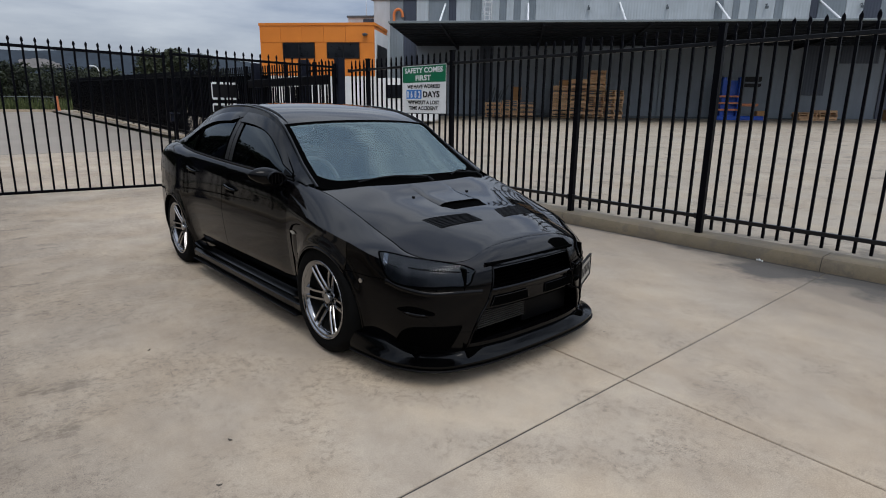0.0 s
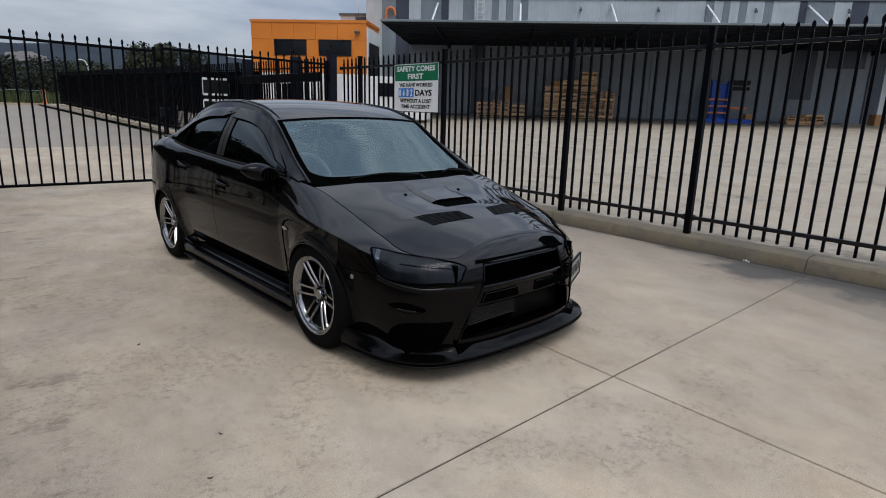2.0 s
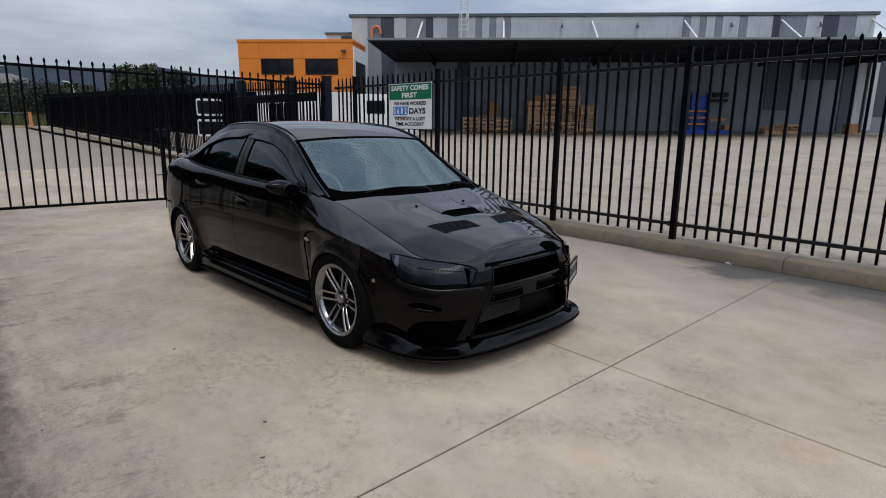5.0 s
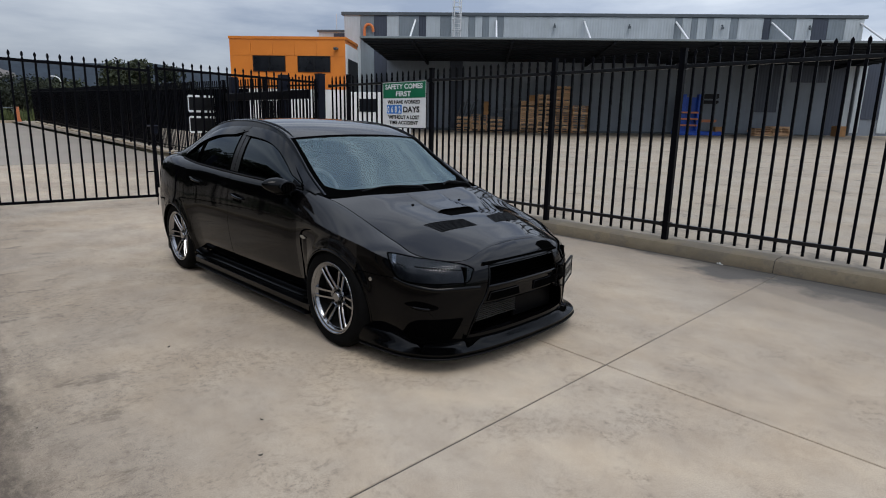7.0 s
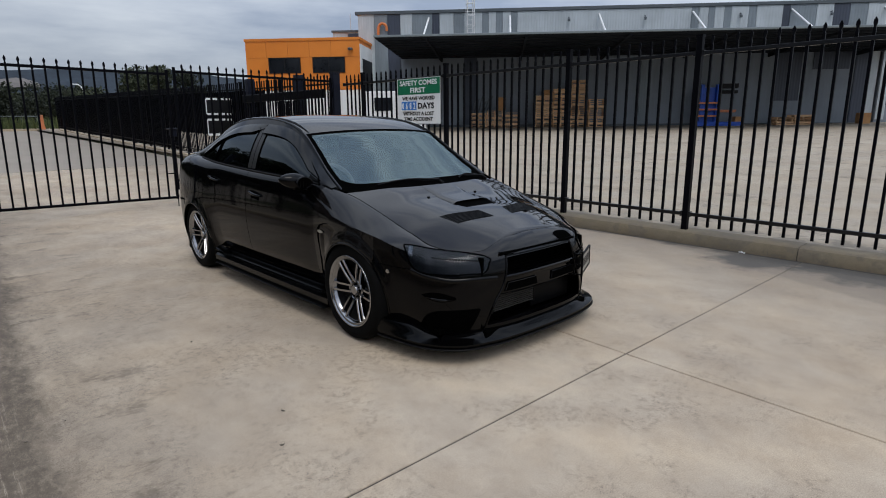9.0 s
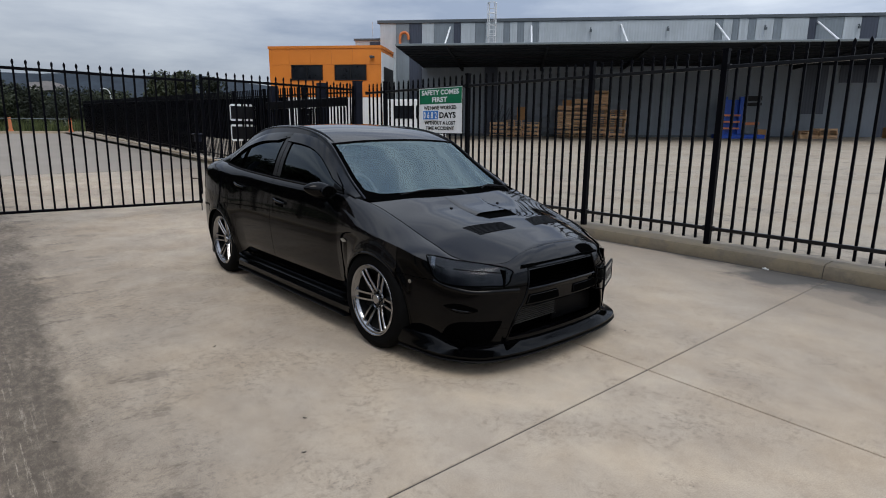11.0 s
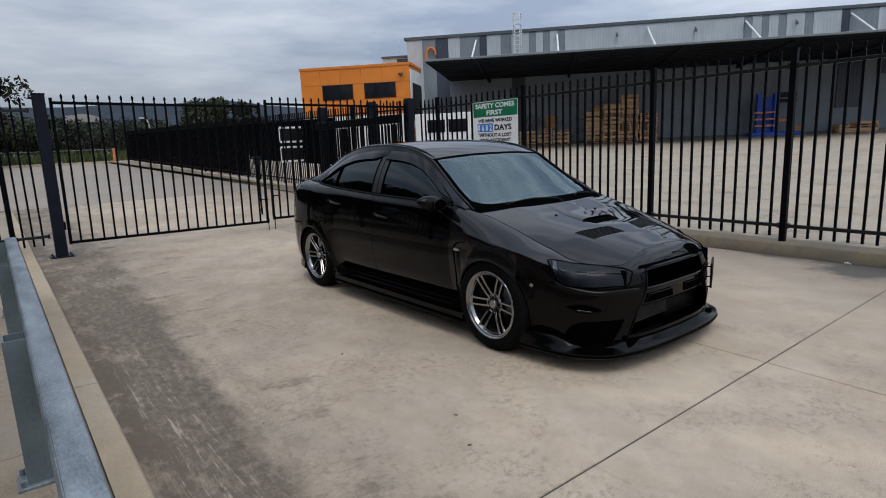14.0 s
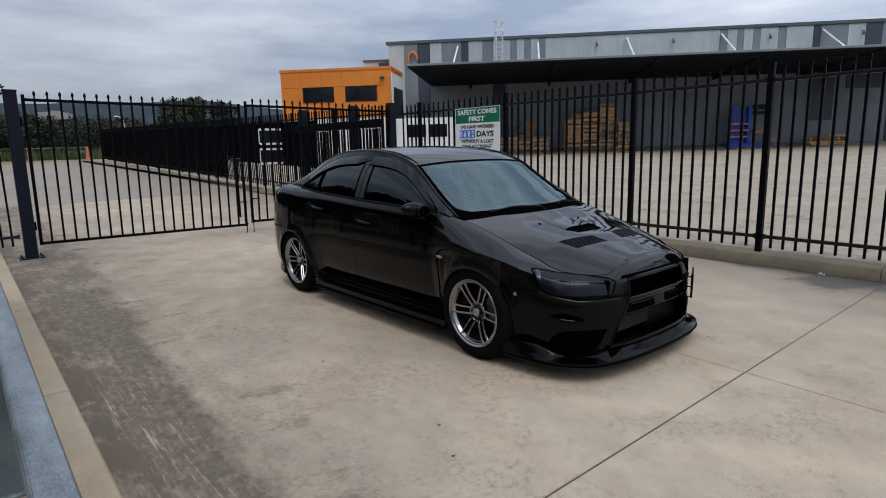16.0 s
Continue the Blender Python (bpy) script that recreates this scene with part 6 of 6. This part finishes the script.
for sd in (-1, 1):
    top_z, low_z = keyed([(2.35, .318), (2.45, .318), (3.1, .314), (3.7, .305), (4.05, .275), (4.25, .225)]), keyed([(2.35, .312), (2.5, .25), (2.72, .185), (3.2, .176), (3.9, .182), (4.25, .208)])
    # the bumper isn't cut: a black patch and edge paint the intake's shade
    rows = []
    for i in range(25):
        s = 2.35 + 1.9 * i / 24
        rows.append([shell(s, flank_v(s, low_z(s) + (top_z(s) - low_z(s)) * j / 8), 0.0025) for j in range(9)])
    part("side_intake", grid_mesh(rows, sd), VOID, car, "black patch painting the shade of a side intake", smooth=True)
    ring = [rows[i][8] for i in range(25)] + [rows[i][0] for i in range(24, -1, -1)] + [rows[0][8]]
    part("intake_edge", tube(bmesh.new(), [(sd * p[0], p[1], p[2]) for p in ring], 0.0035, 6), VOID, car, smooth=True)
    # slim lamp slit above the intake
    slit = part("marker_slit", grid_mesh([[shell(3.1 + 1.1 * i / 10, 0.545 + (0.05 + 0.02 * i / 10) * (j - 2) / 2 * math.sin(math.pi * min(1, (i + 1) / 11)), 0.004) for j in range(5)] for i in range(11)], sd), VOID, car, "slim black slit")
    part("slit_ledge", grid_mesh([[shell(3.12 + 1.06 * i / 12, 0.545 + (-0.062 + 0.016 * j) * math.sin(math.pi * min(1, (i + 1) / 13)), o) for j, o in ((0, 0.001), (1, 0.009), (2, 0.010), (3, 0.002))] for i in range(13)], sd), PAINT, slit, smooth=True, sharp=60)
    # headlamp: a pointed lens that wraps from the nose round to the fender
    lamp_top = keyed([(1.92, 1.16), (2.15, 1.52), (2.5, 1.80), (2.9, 1.97), (3.4, 1.9), (3.9, 1.73), (4.5, 1.50), (5.0, 1.27)])
    lamp_low = keyed([(1.92, 1.08), (2.12, .89), (2.7, .88), (3.3, .86), (4.05, .83), (4.5, .845), (4.75, .95), (5.0, 1.23)])

    def lamp_at(s, g, out):
        return shell(s, lamp_low(s) + (lamp_top(s) - lamp_low(s)) * g, out)
    stations = steps(1.92, 5.0, 40)
    head = part("headlamp", grid_mesh([[lamp_at(s, j / 10, 0.005) for j in range(11)] for s in stations], sd), LENS, car, "smoked swept-back headlamp", smooth=True)
    part("lamp_bowl", grid_mesh([[lamp_at(s, j / 10, 0.0015 if j in (0, 10) else 0.002) for j in range(11)] for s in stations], sd), LAMP_BACK, head, "dark lamp interior", smooth=True)
    rim_pts = [lamp_at(s, 1, 0.003) for s in stations] + [lamp_at(s, 0, 0.003) for s in reversed(stations)]
    rim_pts.append(rim_pts[0])
    part("lamp_edge", tube(bmesh.new(), [(sd * p[0], p[1], p[2]) for p in rim_pts], 0.0045, 6, caps=False), VOID, head, "dark gap round the lens")
    part("lamp_strip", grid_mesh([[lamp_at(s, 0.30 + 0.09 * j / 3, 0.0035) for j in range(4)] for s in steps(2.1, 3.9, 16)], sd), VOID, head, "dark bar across the lamp", smooth=True)
    part("reflector", grid_mesh([[lamp_at(s, 0.50 + 0.22 * j / 4, 0.003) for j in range(5)] for s in steps(2.6, 3.9, 12)], sd), LAMP_BACK, head, smooth=True)
    part("reflector", grid_mesh([[lamp_at(4.68 + 0.16 * i / 4 - 0.12 * (1 - j / 8), 0.12 + 0.8 * j / 8, 0.0035) for j in range(9)] for i in range(5)], sd), LAMP, head, smooth=True)
    # ledge of the bumper under the lamp
    ledge = [(1.75, .78), (2.15, .795), (2.7, .80), (3.3, .785), (3.7, .79), (4.2, .80), (4.53, .81), (5.3, .76), (6.15, .72)]
    lv = keyed(ledge)
    part("bumper_ledge", grid_mesh([[shell(s, lv(s) + dv, o) for dv, o in ((-.035, .0005), (-.012, .007), (0.004, .008), (.022, .001))] for s in steps(1.75, 4.6, 40)], sd), PAINT, car, smooth=True, sharp=60)
    part("bumper_seam", tube(bmesh.new(), [(sd * p[0], p[1], p[2]) for p in [shell(s, lv(s) + 0.004, 0.0) for s in steps(4.6, 6.15, 20)]], 0.0025, 5), VOID, car)
    # small side marker on the bumper, and the badge on the fender
    p = shell(station_at(-0.29), flank_v(station_at(-0.29), 0.52), 0.0)
    part("tow_bung", tube(bmesh.new(), [(sd * p[0] - sd * .01, p[1], p[2]), (sd * p[0] + sd * .006, p[1] - .003, p[2])], 0.013, 12), CHROME, car, "small round side marker")
    # a near-black tube on the skin paints the shade of the vent's groove
    groove = [shell(station_at(y), flank_v(station_at(y), z), 0.001) for y, z in ((.30, .735), (.36, .73), (.415, .712), (.44, .68), (.437, .62), (.43, .54), (.435, .46), (.45, .38), (.465, .31))]
    part("fender_vent", tube(bmesh.new(), [(sd * p[0], p[1], p[2]) for p in groove], [0.002, 0.004, 0.006, 0.007, 0.006, 0.005, 0.005, 0.004, 0.002], 6), VOID, car, "near-black tube for the shaded fender vent groove", smooth=True)
    rows = [[shell(station_at(y), flank_v(station_at(y), z), o) for y, z, o in ((.36, zz, 0.0005), (.395, zz, 0.003), (.418, zz + 0.004, 0.004), (.43, zz + 0.004, 0.0005))] for zz in steps(.40, .66, 10)]
    part("vent_blade", grid_mesh(rows, sd), PAINT, car, smooth=True, sharp=60)
    st = station_at(0.42)
    rows = [[shell(station_at(0.36 + 0.085 * i / 8), flank_v(st, 0.672 + 0.011 * (j - 2) / 2 * math.sin(math.pi * (i + 0.6) / 9.2)), 0.006) for j in range(5)] for i in range(9)]
    part("side_repeater", grid_mesh(rows, sd), AMBER, car, "small clear side repeater")

# number plate hung on the near-fence corner of the bumper
plate = part("plate_bracket", boxes((0.535, 0.56, -0.72, -0.70, 0.36, 0.53)), PLASTIC, car)
pl = part("number_plate", boxes((-0.15, 0.15, -0.003, 0.003, -0.062, 0.062), bevel=0.001), PLATE, plate, "pale number plate in a black frame")
PLATE_AT = pose(0.52, -0.775, 0.448, 0, 0, 25)
pl.matrix_local = PLATE_AT
fm = boxes((-0.16, 0.16, -0.008, 0.006, 0.062, 0.07), (-0.16, 0.16, -0.008, 0.006, -0.07, -0.062), (-0.16, -0.15, -0.008, 0.006, -0.085, 0.085), (0.15, 0.16, -0.008, 0.006, -0.07, 0.07), (-0.158, -0.15, 0.045, 0.053, -0.085, 0.075))
for z in (-0.075, -0.005, 0.065):
    box(fm, -0.158, -0.15, 0.0, 0.075, z - 0.004, z + 0.004)
f_ob = part("plate_frame", fm, PLASTIC, plate)
f_ob.matrix_local = PLATE_AT
for k in range(5):
    b = part("plate_bar", boxes((-0.12 + k * 0.052, -0.088 + k * 0.052, -0.0045, -0.003, -0.03, 0.03)), SIGN_BLACK, plate, "dark bar")
    b.matrix_local = PLATE_AT

# ---- mirrors, wipers ----
for sd in (-1, 1):
    bm = bmesh.new()
    bmesh.ops.create_uvsphere(bm, u_segments=24, v_segments=16, radius=1.0)
    for v in bm.verts:
        x, y, z = v.co
        x = math.copysign(abs(x) ** 0.8, x)
        taper = 1 - 0.34 * max(0, x)
        v.co = (sd * (0.932 + 0.108 * x), 0.612 + 0.012 * x + 0.062 * y * taper * (1.0 if y < 0 else 0.75), 0.998 + 0.016 * x + 0.058 * z * taper)
    m = part("mirror", bm, PAINT, doors["front", sd], "black aero door mirror" if sd < 0 else "black aero door mirror folded in", smooth=True, sharp=60)
    if sd > 0:
        m.matrix_local = pose(0.78, 0.70, -0.03, 0, 0, 80) @ pose(-0.83, -0.61, 0)
    # flat black disc laid on for the shade inside the mirror's duct
    o = bmesh.new()
    bmesh.ops.create_circle(o, cap_ends=True, segments=24, radius=1.0)
    for v in o.verts:
        v.co = (sd * (0.895 + 0.056 * v.co.x), 0.546 - 0.012 * abs(v.co.x), 0.990 + 0.036 * v.co.y)
    part("mirror_duct", o, VOID, m, "black oval painting the shade of the duct")
    ring = [(sd * (0.895 + 0.058 * math.cos(a)), 0.545 - 0.012 * abs(math.cos(a)), 0.990 + 0.038 * math.sin(a)) for a in steps(0, 2 * math.pi, 24)]
    part("duct_rim", tube(bmesh.new(), ring, 0.006, 6, caps=False), PAINT, m, smooth=True)
    for k in range(4):
        c = 0.862 + 0.022 * k
        part("duct_vane", boxes((min(sd * c, sd * (c + .004)), max(sd * c, sd * (c + .004)), 0.528, 0.545, 0.962, 1.018)), PAINT, m)
    arm = bmesh.new()
    tube(arm, [(sd * 0.80, 0.63, 0.965), (sd * 0.86, 0.615, 0.965), (sd * 0.90, 0.61, 0.965)], [0.035, 0.028, 0.03], 10)
    part("mirror_arm", arm, PLASTIC, m, smooth=True)
    tri = [cabin_side(0.60, 0.02, 0.008), cabin_side(0.74, 0.02, 0.008), cabin_side(0.71, 0.35, 0.008), cabin_side(0.60, 0.3, 0.008)]
    part("mirror_sail", grid_mesh([[tri[0], tri[3]], [tri[1], tri[2]]], sd), PLASTIC, m)

for c0, c1 in ((0.14, -0.44), (0.62, 0.34)):
    w = part("wiper", tube(bmesh.new(), [(c0, 0.27, 0.925), (c0 - 0.03, 0.30, 0.955), (c0 * .5 + c1 * .5, 0.34, 0.962), (c1 * .85 + c0 * .15, 0.37, 0.962)], [0.016, 0.012, 0.008, 0.006], 6), PLASTIC, car, "black wiper arm")
    pts = [tuple(over(0.385 + 0.035 * math.sin(f * 3.0), (c0 + (c1 - c0) * f) / rail_c(0.4), 0.012)) for f in steps(0.05, 1.0, 10)]
    part("wiper_blade", tube(bmesh.new(), pts, 0.007, 5), PLASTIC, w)
rows = [[np.array((0.70 * w, y - 0.10 * (1 - w * w), z)) for y, z in ((0.30, 0.905), (0.37, 0.915), (0.42, 0.925))] for w in steps(-1, 1, 24)]
part("cowl", grid_mesh(rows), PLASTIC, car, "black cowl panel")

# ---- cabin, seen through the glass ----
dash = bmesh.new()
extrude_profile(dash, [(0.42, 0.80), (0.40, 0.90), (0.60, 0.935), (0.85, 0.92), (0.95, 0.85), (0.95, 0.6), (0.5, 0.6)], "x", -0.68, 0.68)
part("dashboard", dash, CABIN, car, "dark dashboard")
wheel_pts = [(-0.36 + 0.185 * math.cos(a), 1.02 + 0.07 * math.sin(a), 0.88 + 0.172 * math.sin(a)) for a in steps(0, 2 * math.pi, 28)]
st_w = part("steering_wheel", tube(bmesh.new(), wheel_pts, 0.016, 8, caps=False), WHEEL_GRIP, car, "grey steering wheel", smooth=True)
part("wheel_spoke", boxes((-0.53, -0.19, 1.01, 1.03, 0.87, 0.90), (-0.40, -0.32, 1.0, 1.04, 0.72, 0.93), bevel=0.008), CABIN, st_w)
for c in (-0.36, 0.36):
    seat = part("front_seat", boxes((c - 0.24, c + 0.24, 1.25, 1.8, 0.42, 0.58), bevel=0.04, segs=2), SEAT, car, "dark bucket seat")
    part("seat_back", boxes((c - 0.24, c + 0.24, 1.72, 1.88, 0.55, 1.12), bevel=0.06, segs=2), SEAT, seat)
    part("head_rest", boxes((c - 0.13, c + 0.13, 1.80, 1.9, 1.10, 1.26), bevel=0.04, segs=2), SEAT, seat)
part("rear_bench", boxes((-0.62, 0.62, 2.3, 2.75, 0.45, 1.0), bevel=0.05, segs=2), SEAT, car)
part("cabin_floor", boxes((-0.75, 0.75, 0.45, 2.95, 0.3, 0.42)), CABIN, car)
part("headlining", grid_mesh([[over(y, -0.94 + 1.88 * j / 16, -0.03) for j in range(17)] for y in steps(0.99, 2.42, 16)]), CABIN, car)
part("parcel_shelf", boxes((-0.66, 0.66, 2.7, 3.2, 0.98, 1.01)), CABIN, car)
rv = part("rear_view_mirror", boxes((-0.11, 0.11, 0.96, 0.985, 1.19, 1.245), bevel=0.012, segs=2), PLASTIC, car, "black rear-view mirror")
part("mirror_stem", tube(bmesh.new(), [(0, 0.975, 1.24), (0, 0.94, 1.285)], 0.01, 6), PLASTIC, rv)


# ---- wheels ----
def lathe(bm, prof, n=48, axis_y=0.0):
    """Turns a profile of (half width, radius) about the wheel's axis."""
    rings = [[bm.verts.new((x, r * math.cos(a), r * math.sin(a))) for a in [2 * math.pi * k / n for k in range(n)]] for x, r in prof]
    for a, b in zip(rings, rings[1:]):
        for k in range(n):
            bm.faces.new((a[k], a[(k + 1) % n], b[(k + 1) % n], b[k]))
    return bm


TYRE = mesh_of("tyre", lathe(bmesh.new(), [(-.02, .230), (-.004, .239), (.003, .258), (.003, .285), (-.004, .305), (-.02, .318), (-.04, .325), (-.075, .3255), (-.08, .321), (-.085, .3255), (-.155, .3255), (-.16, .321), (-.165, .3255),
                                                   (-.20, .325), (-.22, .318), (-.24, .29), (-.236, .25), (-.22, .235)]), RUBBER, True)
soften(TYRE, 40)
RIM_LIP = mesh_of("rim", lathe(bmesh.new(), [(-.02, .232), (-.002, .238), (.003, .235), (.001, .229), (-.006, .226), (-.010, .219), (-.006, .216), (-.010, .210), (-.03, .207), (-.034, .203)], 64), RIM, True)
BARREL = mesh_of("barrel", lathe(bmesh.new(), [(-.032, .2045), (-.20, .200), (-.215, .1), (-.215, 0.0)], 40), RIM_DARK, True)


def spoke_mesh():
    """One of the twelve thin bars that pair into six spokes."""
    bm = bmesh.new()
    stations = [(0.045, -0.052, 0.0105), (0.075, -0.040, 0.0105), (0.13, -0.026, 0.010), (0.185, -0.016, 0.010), (0.205, -0.013, 0.0115), (0.217, -0.014, 0.015)]
    rings = []
    for r, x, h in stations:
        rings.append([bm.verts.new((xx, yy, r)) for xx, yy in ((x, -h * .62), (x, h * .62), (x - 0.006, h * .85), (x - 0.03, h * .85), (x - 0.03, -h * .85), (x - 0.006, -h * .85))])
    for a, b in zip(rings, rings[1:]):
        for k in range(6):
            bm.faces.new((a[k], a[(k + 1) % 6], b[(k + 1) % 6], b[k]))
    return mesh_of("spoke", bm, RIM)


SPOKE = spoke_mesh()
HUB = mesh_of("hub", lathe(bmesh.new(), [(-.075, .078), (-.052, .074), (-.046, .068), (-.050, .062), (-.072, .058), (-.074, .036), (-.04, .033), (-.034, .029), (-.033, .0)], 36), RIM, True)
soften(HUB, 30)
DISC = mesh_of("brake_disc", lathe(bmesh.new(), [(-.115, .165), (-.11, .165), (-.11, .09), (-.10, .085), (-.10, 0.0)], 40), STEEL, True)
NUT = mesh_of("wheel_nut", tube(bmesh.new(), [(-.074, 0, 0), (-.048, 0, 0)], 0.009, 6), STEEL)
CALIPER = mesh_of("caliper", boxes((-.15, -.075, -.19, -.10, -.09, .09), bevel=0.012), RIM_DARK)
for sd in (-1, 1):
    for y, spin in ((0.06, 31.0), (2.69, 31.0)):
        root = new("wheel")
        root.parent = car
        root["label"] = "smoked chrome wheel with six paired spokes"
        m = pose(0.884 * sd, y, 0.3255, 0, 0, 0 if sd > 0 else 180)
        root.matrix_local = m
        for name, me in (("tyre", TYRE), ("rim", RIM_LIP), ("barrel", BARREL), ("hub", HUB), ("brake_disc", DISC), ("caliper", CALIPER)):
            part(name, me, None, root)
        for k in range(6):
            for off in (-1, 1):
                a = spin + 60 * k
                part("spoke", SPOKE, None, root).matrix_local = pose(0, 0, 0, a, 0, 0) @ pose(0, off * 0.0195, 0.0, off * -1.6, 0, 0)
        for k in range(5):
            part("wheel_nut", NUT, None, root).matrix_local = pose(0, 0, 0, spin + 72 * k) @ pose(0, 0, 0.047)
